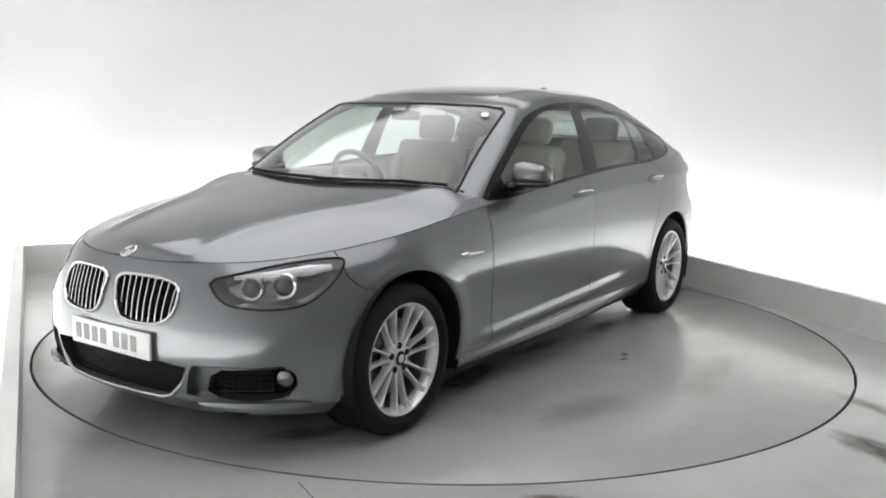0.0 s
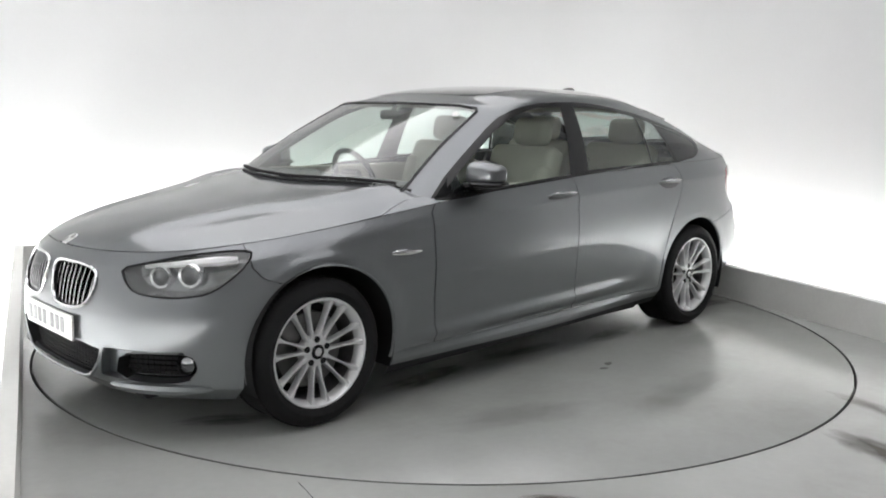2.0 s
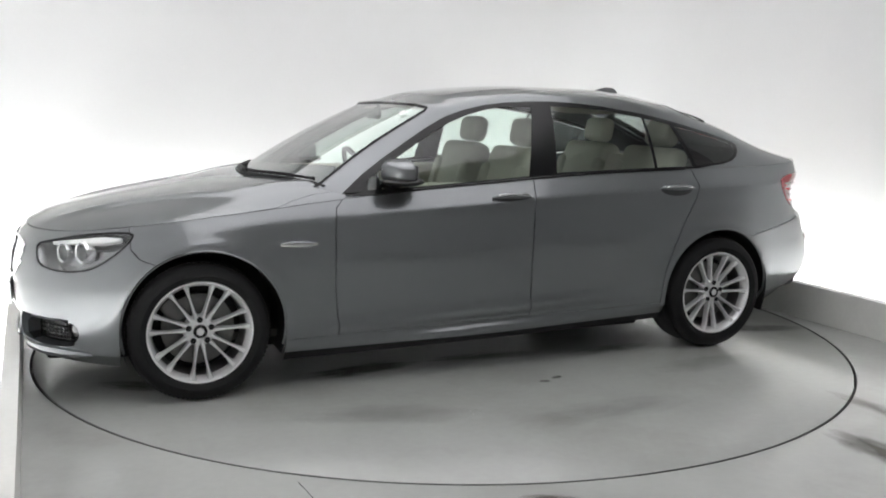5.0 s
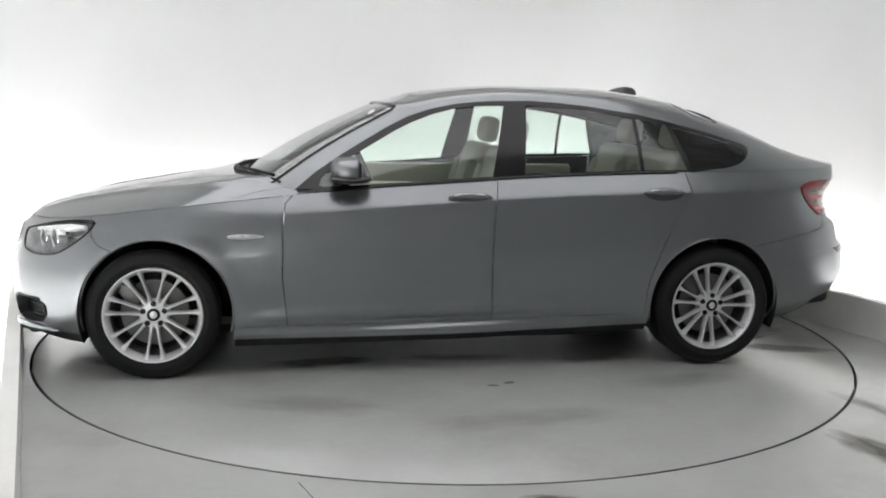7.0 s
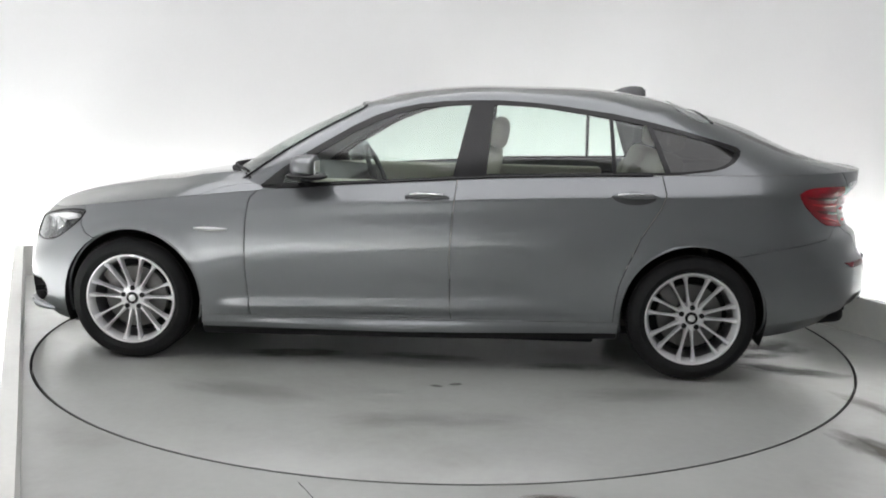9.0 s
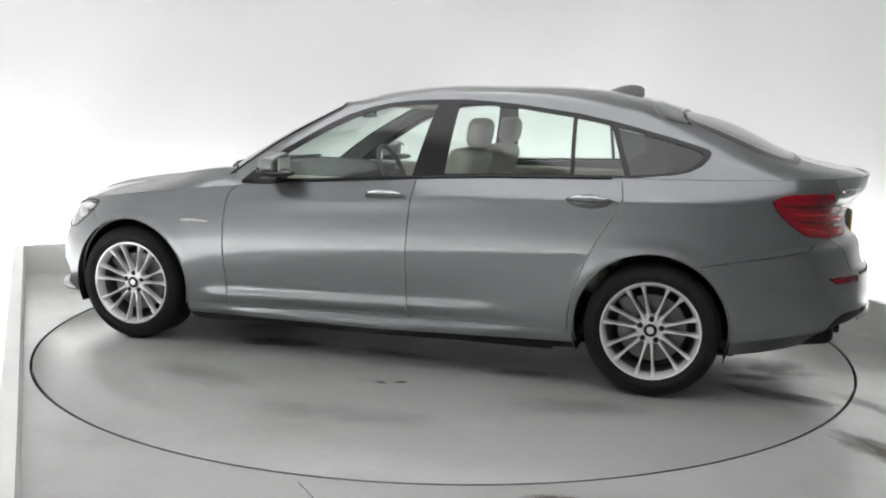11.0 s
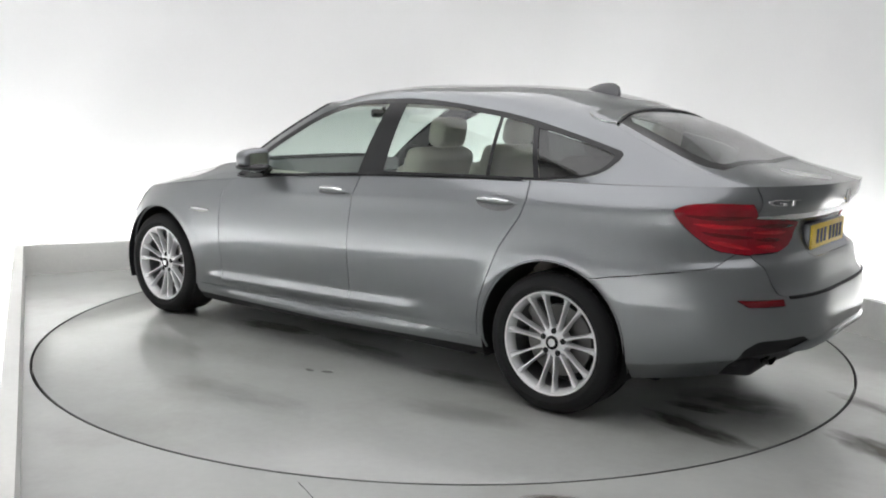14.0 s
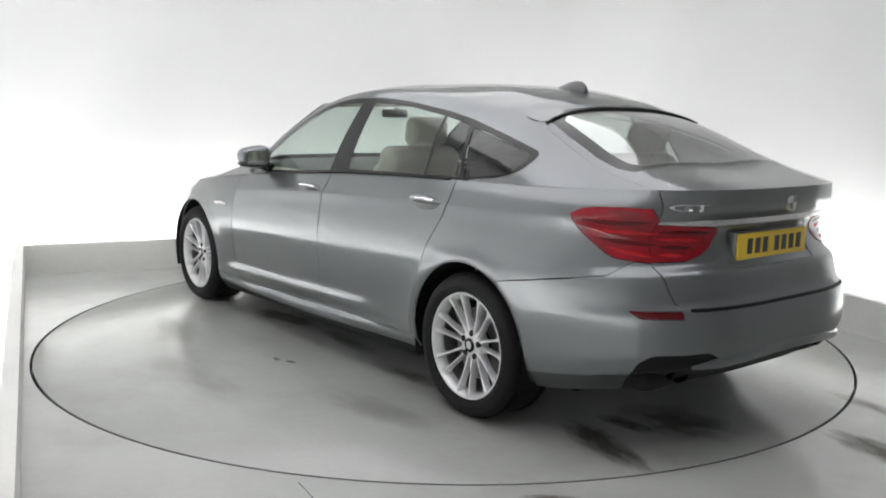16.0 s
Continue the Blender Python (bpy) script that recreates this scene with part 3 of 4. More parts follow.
def body_panels():
    bm, lay = lower_body()
    t = lambda n, s=0: take(bm, lay, REG[n], side(s) if s else None)
    front = part("front_bumper", shut(t("front_bumper")), PAINT, CAR)
    rear = part("rear_bumper", shut(t("rear_bumper")), PAINT, CAR)
    gate = part("tailgate_lower", shut(t("tailgate")), PAINT, CAR)
    part("plate_recess", pocket(t("hatch_recess"), .003, .997, Vector((-1, 0, 0))), PAINT, gate)
    part("diffuser", shut(lift(t("diffuser"), -.012), -.004, .03), BLACK, rear, "black plastic rear diffuser")
    b = bmesh.new()
    P = flank(np.linspace(2.3, 3, 240)[:, None], np.linspace(.02, .4, 140)[None]).reshape(-1, 3)
    pts = []
    for y in np.linspace(-.56, .56, 29):
        z = .452 - .035 * (abs(y) / .56) ** 2
        pts.append((P[(np.abs(P[:, 1] - abs(y)) + np.abs(P[:, 2] - z)).argmin()][0] - .002, y, z))
    tube(b, pts, [.022 * min(1, .35 + k / 4, .35 + (28 - k) / 4) for k in range(29)], 10, .55)
    part("apron_lip", b, PAINT, rear, "painted lip over the diffuser")
    # black bar drawn in place of the shaded gap above the bumper
    b = bmesh.new()
    tube(b, [(on_tail(y, .652) + .004, y, .652) for y in np.linspace(-.575, .575, 31)], .0085, 8)
    part("bumper_seal", b, BLACK, rear, "shaded gap under the tailgate, drawn as a black bar")
    for s in (1, -1):
        b = lathe(bmesh.new(), [(.028, -.25), (.040, -.25), (.043, .0), (.040, .004), (.036, .0), (.033, -.1), (.0005, -.1)], 28)
        bmesh.ops.scale(b, vec=(1.35, 1, .8), verts=b.verts)
        b.transform(Matrix.Translation((-2.44, .52 * s, .362)) @ Matrix.Rotation(radians(90), 4, "Z"))
        part("exhaust_pipe", b, TRIM, CAR, "dark exhaust tip")
        # added black block that darkens the space below the bumper like a valance
        b = bmesh.new()
        box(b, -2.24, .50 * s, .33, .34, .38, .11, .045, Matrix.Rotation(radians(8), 4, "Y"), 3)
        part("silencer", b, BLACK, CAR, "black block added below the rear bumper")
    for s in (1, -1):
        part("front_wing", shut(t("wing", s)), PAINT, CAR)
        part("rear_quarter", shut(t("quarter", s)), PAINT, CAR)
        sl = part("sill", shut(t("sill", s), .001, .01), PAINT, CAR)
        part("sill_edge", t("sill_black", s), BLACK, sl, "lower sill edge, its shade painted black")
        for n in ("front_door", "rear_door"):
            d = part(n, shut(t(n, s)), PAINT, CAR)
            cx, cz, tilt = (-.11, .948, 1.5) if n == "front_door" else (-1.20, .978, 1.5)
            handle(d, cx, cz, s)
        lens = t("headlight", s)
        hl = part("headlight", pocket(lens.copy(), .075, .86, Vector((.82, .57 * s, 0))), HOUSING, CAR, "clear headlight with twin round projectors")
        part("lens", lift(lens, -.002), LENS, hl, "clear lens").visible_shadow = False
        edge = t("headlight", s)
        rimb = bmesh.new()
        outline(rimb, edge, .0045)
        part("seal", rimb, BLACK, hl)
        edge.free()
        projectors(hl, s)
        for n, m, lab in (("tail_lamp", REDLENS, "red tail lamp"), ("inner_lamp", REDLENS, "red tail lamp"), ("reflector", REDDARK, "red reflector")):
            b = lift(t(n, s), .004)
            lp = part(n, shut(b, .0015, .02), m, CAR if n == "tail_lamp" else (gate if n == "inner_lamp" else rear), lab)
            if n != "reflector":
                lamp_bars(lp, n, s)
        kidney(front, t("grille", s), s)
        part("bumper_channel", pocket(t("fairing", s), .045, .93, Vector((.85, .52 * s, 0))), PAINT, front)
        fog = part("fog_recess", pocket(t("fog_recess", s), .07, .9, Vector((.8, .6 * s, 0))), BLACK, front, "black fog lamp recess")
        fog_lamp(fog, s)
        well(s)
    part("lower_intake", pocket(t("intake"), .06, .95, Vector((1, 0, 0))), BLACK, front, "black lower air intake")
    b = bmesh.new()
    for z in (.278, .294, .31, .326, .342, .358, .374, .39):
        w = .33 + (z - .262) * .6
        tube(b, [(2.325 - .25 * (abs(k) / 10 * w) ** 2, k / 10 * w, z) for k in range(-10, 11)], .0028, 5)
    for k in range(-14, 15):
        y = k * .026
        tube(b, [(2.322 - .25 * y * y, y, .268), (2.322 - .25 * y * y, y, .40)], .002, 4)
    part("intake_mesh", b, BLACK, front, "fine black mesh")
    # painted lip of the lower intake
    b = bmesh.new()
    rim = [(2.348, y, z) for y, z in ((-.45, .41), (-.425, .37), (-.40, .32), (-.345, .268), (-.30, .256), (-.15, .252), (0, .251), (.15, .252), (.30, .256), (.345, .268), (.40, .32), (.425, .37), (.45, .41))]
    tube(b, [(x - .22 * y * y + .012, y, z) for x, y, z in rim], .009, 8)
    part("intake_surround", b, PAINT, front)
    for s in (1, -1):
        b = bmesh.new()
        pts = [flank(k, .115)[None][0] + np.array([.008, 0, -.005]) for k in np.linspace(.24, .62, 16)]
        tube(b, [(p[0], p[1] * s, p[2]) for p in pts], [.006 + .02 * math.sin(math.pi * k / 15) ** .6 for k in range(16)], 8)
        part("splitter", b, PAINT, front)
    bm.free()


def outline(bm, src, r):
    """A thin bar round the rim of a sheet."""
    for e in [e for e in src.edges if len(e.link_faces) == 1]:
        a, b = e.verts[0].co, e.verts[1].co
        if (a - b).length > 1e-4:
            tube(bm, [a, b], r, 5)


def on_flank(x, z, s=1):
    """The point of the flank at x and height z, and its way out."""
    u = 1 + (FC - x) / (FC - RC)
    if x > FC or x < RC:
        us = np.linspace(0, 1, 400) if x > FC else np.linspace(2, 3, 400)
        v0 = .6
        for _ in range(6):
            P = flank(us, v0)
            u = us[np.abs(P[:, 0] - x).argmin()]
            vv = np.linspace(0, 1, 400)
            v0 = vv[np.abs(flank(u, vv)[:, 2] - z).argmin()]
    vv = np.linspace(0, 1, 600)
    v = vv[np.abs(flank(u, vv)[:, 2] - z).argmin()]
    p = flank(u, v)
    n = np.cross(flank(u + .01, v) - flank(u - .01, v), flank(u, min(v + .01, 1)) - flank(u, v - .01))
    n = n / np.linalg.norm(n)
    return Vector((p[0], p[1] * s, p[2])), Vector((n[0], n[1] * s, n[2]))


def on_tail(y, z):
    P = flank(np.linspace(2.2, 3, 300)[:, None], np.linspace(.3, 1, 260)[None]).reshape(-1, 3)
    j = (np.abs(P[:, 1] - abs(y)) + np.abs(P[:, 2] - z)).argmin()
    return float(P[j][0])


def handle(door, cx, cz, s):
    """A spindle-shaped pull over a shallow cup, coloured dark for the shade in it."""
    p, n = on_flank(cx, cz, s)
    b = bmesh.new()
    bmesh.ops.create_uvsphere(b, u_segments=24, v_segments=12, radius=1)
    bmesh.ops.scale(b, vec=(.122, .009, .044), verts=b.verts)
    bmesh.ops.translate(b, vec=p + Vector((0, -.002 * s, -.010)), verts=b.verts)
    part("handle_cup", b, FINGREY, door, "cup behind the handle, its shade painted dark grey")
    b = bmesh.new()
    pts, rad = [], []
    for k in range(19):
        a = (k - 9) / 9
        q, m = on_flank(cx + a * .118, cz + .004, s)
        pts.append(q + m * (.006 + .024 * (1 - a ** 4)))
        rad.append(.004 + .014 * (1 - abs(a) ** 2.4))
    tube(b, pts, rad, 12, .8)
    part("handle", b, PAINT, door)
    b = bmesh.new()
    tube(b, [q + Vector((0, .010 * s, .005)) for q in pts[2:-2]], [.32 * r for r in rad[2:-2]], 8, .7)
    part("handle_trim", b, CHROME, door, "bright handle strip")


def projectors(hl, s):
    for (x, y, z), r in (((2.07, .70, .714), .050), ((2.15, .60, .702), .046)):
        w = Vector((.86, .5 * s, 0)).normalized()
        m = Matrix.Translation((x - .035, (y - .02) * s, z)) @ Vector((0, 1, 0)).rotation_difference(w).to_matrix().to_4x4()
        b = lathe(bmesh.new(), [(r * .74, .0), (r * .80, .012), (r, .016), (r * 1.12, .006), (r * 1.12, -.03)], 32)
        b.transform(m)
        part("projector_ring", b, CHROME, hl, "bright projector ring")
        b = lathe(bmesh.new(), [(r * .76, .0), (r * .60, .014), (r * .32, .022), (.001, .025)], 32)
        b.transform(m)
        part("projector", b, LENSGREY, hl, "dark glassy projector lens")
    b = bmesh.new()
    tube(b, [(2.16, .53 * s, .745), (2.06, .655 * s, .762), (1.95, .735 * s, .772), (1.87, .780 * s, .78)], [.009, .014, .022, .012], 8)
    part("brow", b, BROW, hl, "pale brow strip")


def fog_lamp(fog, s):
    w = Vector((.86, .5 * s, 0)).normalized()
    m = Matrix.Translation((2.085, .727 * s, .350)) @ Vector((0, 1, 0)).rotation_difference(w).to_matrix().to_4x4()
    b = lathe(bmesh.new(), [(.046, -.04), (.046, .008), (.040, .014), (.036, .008)], 28)
    b.transform(m)
    part("fog_ring", b, TRIM, fog)
    b = lathe(bmesh.new(), [(.037, .002), (.025, .007), (.001, .009)], 28)
    b.transform(m)
    part("fog_lens", b, FOGLENS, fog, "bright round fog lamp")
    b = bmesh.new()
    for k in range(5):
        z = .297 + k * .021
        tube(b, [(2.238, .515 * s, z), (2.195, .58 * s, z), (2.15, .635 * s, z), (2.10, .69 * s, z)], .003, 5)
    for k in range(9):
        u = k / 8
        tube(b, [(2.236 - .13 * u, (.52 + .16 * u) * s, .288), (2.236 - .13 * u, (.52 + .16 * u) * s, .39)], .0025, 5)
    part("fog_mesh", b, TRIM, fog)


def lamp_bars(lp, n, s):
    """Light tubes behind the red lens: two bright strips with a dark one between them."""
    P = flank(np.linspace(2.3, 3, 300)[:, None], np.linspace(.6, .95, 120)[None]).reshape(-1, 3)
    for k, (mat, r) in enumerate(((REDDARK, .010), (REDTUBE, .011), (REDDARK, .009), (REDTUBE, .010))):
        b = bmesh.new()
        pts = []
        for i in range(13):
            a = i / 12
            if n == "tail_lamp":
                z = .992 - k * .036 - .012 * k * a * a - .008 * math.sin(math.pi * a)
                q, m = on_flank(-2.115 - .03 * k + (.03 * k - .235) * a, z, s)
            else:
                y = .61 - (.225 - .045 * k) * a
                z = .950 - .030 * k - .006 * a
                j = (np.abs(P[:, 1] - y) + np.abs(P[:, 2] - z)).argmin()
                q, m = Vector((P[j][0], P[j][1] * s, P[j][2])), Vector((-1, 0, 0))
            pts.append(q + m * .001)
        tube(b, pts, [r * (.35 + .65 * min(1, i / 4, (12 - i) / 3)) for i in range(13)], 8)
        part("light_tube", b, mat, lp)


def kidney(front, src, s):
    rimb = bmesh.new()
    edge = [e for e in src.edges if len(e.link_faces) == 1]
    for e in edge:
        a, b = e.verts[0].co + Vector((.006, 0, 0)), e.verts[1].co + Vector((.006, 0, 0))
        if (a - b).length > 1e-4:
            tube(rimb, [a, b], .0068, 6)
    g = part("kidney_grille", pocket(src, .05, .97, Vector((1, 0, 0))), BLACK, front, "kidney-shaped grille with bright slats")
    part("surround", rimb, CHROME, g, "chrome surround")
    for k in range(9):
        y = .066 + .0345 * k
        top = .733 if k < 7 else .725 - .006 * (k - 6)
        bot = .556 + (.012 if k in (0, 8) else 0) + (.01 if k == 8 else 0)
        b = bmesh.new()
        pts = []
        for i in range(7):
            z = top + (bot - top) * i / 6
            yy = y - .012 * (i / 6) * (k - 4) / 4 * .6
            P = flank(np.linspace(0, .45, 200)[:, None], np.linspace(.45, .95, 120)[None]).reshape(-1, 3)
            j = (np.abs(P[:, 1] - yy) + np.abs(P[:, 2] - z)).argmin()
            pts.append((P[j][0] - .012, yy * s, z))
        rows = []
        for (x, yv, z) in pts:
            rows.append([b.verts.new((x + dx, yv + dy, z)) for dx, dy in ((.008, -.0024), (.008, .0024), (-.03, .0045), (-.03, -.0045))])
        for A, B in zip(rows, rows[1:]):
            for i in range(4):
                b.faces.new((A[i], A[(i + 1) % 4], B[(i + 1) % 4], B[i]))
        bmesh.ops.recalc_face_normals(b, faces=b.faces)
        part("slat", b, CHROME, g)


def well(s):
    for cx in ARCHES:
        b = bmesh.new()
        pts = [(cx + .389 * math.cos(t), .354 + .389 * math.sin(t)) for t in [math.radians(-22 + 224 * k / 32) for k in range(33)]]
        rows = []
        for y in (.925, .55):
            rows.append([b.verts.new((x, y * s, z)) for x, z in pts])
        for i in range(32):
            b.faces.new((rows[0][i], rows[0][i + 1], rows[1][i + 1], rows[1][i]))
        b.faces.new(rows[1])
        part("wheel_arch_liner", b, BLACK, CAR)
        b = bmesh.new()
        a = []
        for t in [math.radians(-15 + 210 * k / 36) for k in range(37)]:
            x, z = cx + .384 * math.cos(t), .354 + .384 * math.sin(t)
            q, n = on_flank(x, max(z, .22), s)
            a.append((x, q.y - .006 * s, z))
        tube(b, a, .007, 6)
        part("arch_lip", b, PAINT, CAR)


def upper_body():
    bm = bmesh.new()
    lay = bm.faces.layers.int.new("region")
    us = list(np.linspace(0, .62, 17)[:-1]) + list(np.linspace(.62, 1, 11)[:-1]) + list(np.linspace(1, 2, 56)[:-1]) + list(np.linspace(2, 2.56, 20)[:-1]) + list(np.linspace(2.56, 3, 16))
    vs = [0, .03, .06, .1, .15, .2, .25, .3, .34, .385, .43, .48, .53, .58, .63, .68, .73, .78, .82, .86, .90, .935, .965, 1]
    for mir in (False, True):
        sheet(bm, upper, us, vs, mirror=mir)
    uu = us
    sheet(bm, lambda u, s: roof(u, s), uu, list(np.linspace(-1, 1, 41)), flip=True)
    bmesh.ops.remove_doubles(bm, verts=bm.verts, dist=2e-4)
    bmesh.ops.dissolve_degenerate(bm, dist=1e-5, edges=bm.edges)
    for _ in range(5):
        soft = [v for v in bm.verts if abs(v.co.y) > .02 and v.co.z > roof_edge_z(v.co.x) - .05 and (abs(v.co.y) > .5 or v.co.x > .15) and v.co.x > -1.35]
        bmesh.ops.smooth_vert(bm, verts=soft, factor=.5, use_axis_x=True, use_axis_y=True, use_axis_z=True)
    bm.normal_update()
    for f in bm.faces:
        f[lay] = REG["roof"]
    for s in (1, -1):
        ok = lambda c, f, s=s: c.y * s > .45 and abs(f.normal.z) < .9
        dlo = [(.825, .975), (.70, 1.079), (.58, 1.16), (.449, 1.24), (.32, 1.315), (.2, 1.375), (.08, 1.415), (-.048, 1.443), (-.17, 1.458), (-.295, 1.466), (-.48, 1.470), (-.64, 1.462), (-.79, 1.449), (-1.1, 1.408), (-1.28, 1.372), (-1.42, 1.338), (-1.56, 1.302), (-1.70, 1.262), (-1.755, 1.245), (-1.772, 1.228), (-1.762, 1.20), (-1.73, 1.165), (-1.68, 1.138), (-1.6, 1.118), (-1.5, 1.108), (-1.3, 1.08), (-1.0, 1.06), (-.5, 1.04), (.4, .98)]
        cut(bm, lay, REG["frame"], dlo, X3, Z3, ok)
        cut(bm, lay, REG["glass_front"], [(.745, .998), (.67, 1.055), (.53, 1.148), (.40, 1.226), (.28, 1.296), (.18, 1.345), (.07, 1.387), (-.05, 1.418), (-.15, 1.432), (-.24, 1.437), (-.325, 1.439), (-.24, 1.062), (.4, 1.018)], X3, Z3, ok)
        cut(bm, lay, REG["glass_rear"], [(-.42, 1.079), (-.452, 1.442), (-.64, 1.437), (-.79, 1.425), (-1.07, 1.386), (-1.086, 1.10), (-.8, 1.092)], X3, Z3, ok)
        cut(bm, lay, REG["glass_small"], [(-1.108, 1.101), (-1.092, 1.381), (-1.2, 1.362), (-1.272, 1.346), (-1.362, 1.106)], X3, Z3, ok)
        cut(bm, lay, REG["glass_quarter"], [(-1.392, 1.108), (-1.305, 1.337), (-1.42, 1.313), (-1.56, 1.279), (-1.69, 1.244), (-1.735, 1.222), (-1.725, 1.195), (-1.69, 1.16), (-1.63, 1.135), (-1.5, 1.118)], X3, Z3, ok)
        # rear window and roof spoiler, seen from above
        wok = lambda c, f, s=s: c.y * s > -.01 and c.x < -1.4 and f.normal.z > .3
        q = [(-1.60, 0), (-1.60, .30), (-1.615, .46), (-1.65, .535), (-1.80, .572), (-2.0, .60), (-2.12, .60), (-2.185, .57), (-2.20, .50), (-2.215, .25), (-2.22, 0)]
        cut(bm, lay, REG["frit"], [(a, b * s) for a, b in q], X3, Y3, wok)
        q = [(-1.60, 0), (-1.61, .28), (-1.635, .42), (-1.68, .475), (-1.82, .505), (-2.0, .53), (-2.11, .53), (-2.155, .50), (-2.17, .45), (-2.185, .25), (-2.19, 0)]
        cut(bm, lay, REG["rear_window"], [(a, b * s) for a, b in q], X3, Y3, wok)
        q = [(-1.47, -.001), (-1.465, .30), (-1.455, .42), (-1.465, .49), (-1.485, .54), (-1.52, .572), (-1.57, .580), (-1.61, .57), (-1.64, .545), (-1.612, .46), (-1.597, .30), (-1.597, -.001)]
        cut(bm, lay, REG["spoiler"], [(a, b * s) for a, b in q], X3, Y3, wok, keep=(REG["rear_window"], REG["frit"]))
        q = [(-1.648, -.001), (-1.655, .30), (-1.66, .585), (-1.80, .615), (-2.0, .645), (-2.15, .648), (-2.3, .635), (-2.7, .618), (-2.7, -.001)]
        hok = lambda c, f, s=s: c.y * s > -.01 and c.x < -1.6
        cut(bm, lay, REG["hatch"], [(a, b * s) for a, b in q], X3, Y3, hok, keep=(REG["rear_window"], REG["frit"], REG["spoiler"]))
        q = [(.14, -.001), (.135, .34), (.11, .42), (.06, .44), (-.70, .44), (-.74, .42), (-.75, .38), (-.75, -.001)]
        rok = lambda c, f, s=s: c.y * s > -.01 and c.z > 1.4 and f.normal.z > .8 and c.x > -1
        cut(bm, lay, REG["sunroof"], [(a, b * s) for a, b in q], X3, Y3, rok)
        # windscreen, seen from the front
        fok = lambda c, f, s=s: c.y * s > -.01 and c.x > .15 and f.normal.x > .15
        q = [(0, .98), (.64, .97), (.745, .975), (.745, 1.0), (.735, 1.05), (.69, 1.2), (.645, 1.34), (.62, 1.405), (.595, 1.425), (.5, 1.437), (.2, 1.444), (0, 1.446)]
        cut(bm, lay, REG["windscreen"], [(a * s, b) for a, b in q], Y3, Z3, fok)
    return bm, lay


def top_panels():
    bm, lay = upper_body()
    t = lambda n, s=0: take(bm, lay, REG[n], side(s) if s else None)
    rf = part("roof", t("roof"), PAINT, CAR, sharp=50)
    part("sunroof", shut(t("sunroof"), .003, .02), SUNROOF, CAR, "dark glass sunroof")
    sp = part("roof_spoiler", lift(t("spoiler"), .004), PAINT, CAR)
    part("tailgate_upper", shut(t("hatch"), .002, .012), PAINT, CAR, sharp=50)
    P = upper(np.linspace(2, 3, 200)[:, None], np.linspace(.7, 1, 120)[None]).reshape(-1, 3)
    pts = []
    for k in range(33):
        y = -.56 + 1.12 * k / 32
        x = -1.60 - .045 * (abs(y) / .56) ** 3
        j = (np.abs(P[:, 1] - abs(y)) + np.abs(P[:, 0] - x)).argmin()
        pts.append((x - .004, y, float(P[j][2]) + .003))
    part("spoiler_lip", tube(bmesh.new(), pts, .008, 8), TRIM, sp, "black lip under the spoiler")
    w = part("windscreen", t("windscreen"), SCREEN, CAR, "clear windscreen")
    w.visible_shadow = False
    part("window_border", t("frit"), TRIM, CAR, "black printed border of the rear window")
    w = part("rear_window", t("rear_window"), HEATED, CAR, "clear heated rear window")
    w.visible_shadow = False
    b = bmesh.new()
    e = t("windscreen")
    outline(b, e, .009)
    e.free()
    part("windscreen_seal", b, TRIM, CAR)
    for s in (1, -1):
        part("window_frame", lift(t("frame", s), .002), TRIM, CAR, "black gloss window surround")
        for n, m in (("glass_front", CLEAR), ("glass_rear", CLEAR), ("glass_small", CLEAR), ("glass_quarter", DARKGLASS)):
            g = part("side_window", lift(t(n, s), -.002), m, CAR)
            g.visible_shadow = False
    bm.free()
    # bonnet
    bm = bmesh.new()
    lay = bm.faces.layers.int.new("region")
    us = list(np.linspace(.03, 1, 40)[:-1]) + list(np.linspace(1, 2, 36))
    sheet(bm, hood, us, list(np.linspace(-1, 1, 61)), flip=True)
    for f in bm.faces:
        f[lay] = REG["bonnet"]
    for s in (1, -1):
        ok = lambda c, f, s=s: c.y * s > -.01
        q = [(.3, 0), (.3, .95), (.85, .95), (.862, .80), (.92, .70), (1.045, .5), (1.13, .25), (1.155, 0)]
        cut(bm, lay, REG["cowl"], [(a, b * s) for a, b in q], X3, Y3, ok)
        q = [(.3, .84), (.3, .98), (1.16, .98), (1.16, .872), (1.05, .84), (.94, .815), (.86, .81), (.78, .835)]
        cut(bm, lay, REG["fairing"], [(a, b * s) for a, b in q], X3, Y3, ok)
    part("bonnet", shut(take(bm, lay, REG["bonnet"])), PAINT, CAR)
    part("dashboard", take(bm, lay, REG["cowl"]), DASH, CAR, "dark dashboard and cowl")
    for s in (1, -1):
        part("wing_top", take(bm, lay, REG["fairing"], side(s)), PAINT, CAR)
    bm.free()


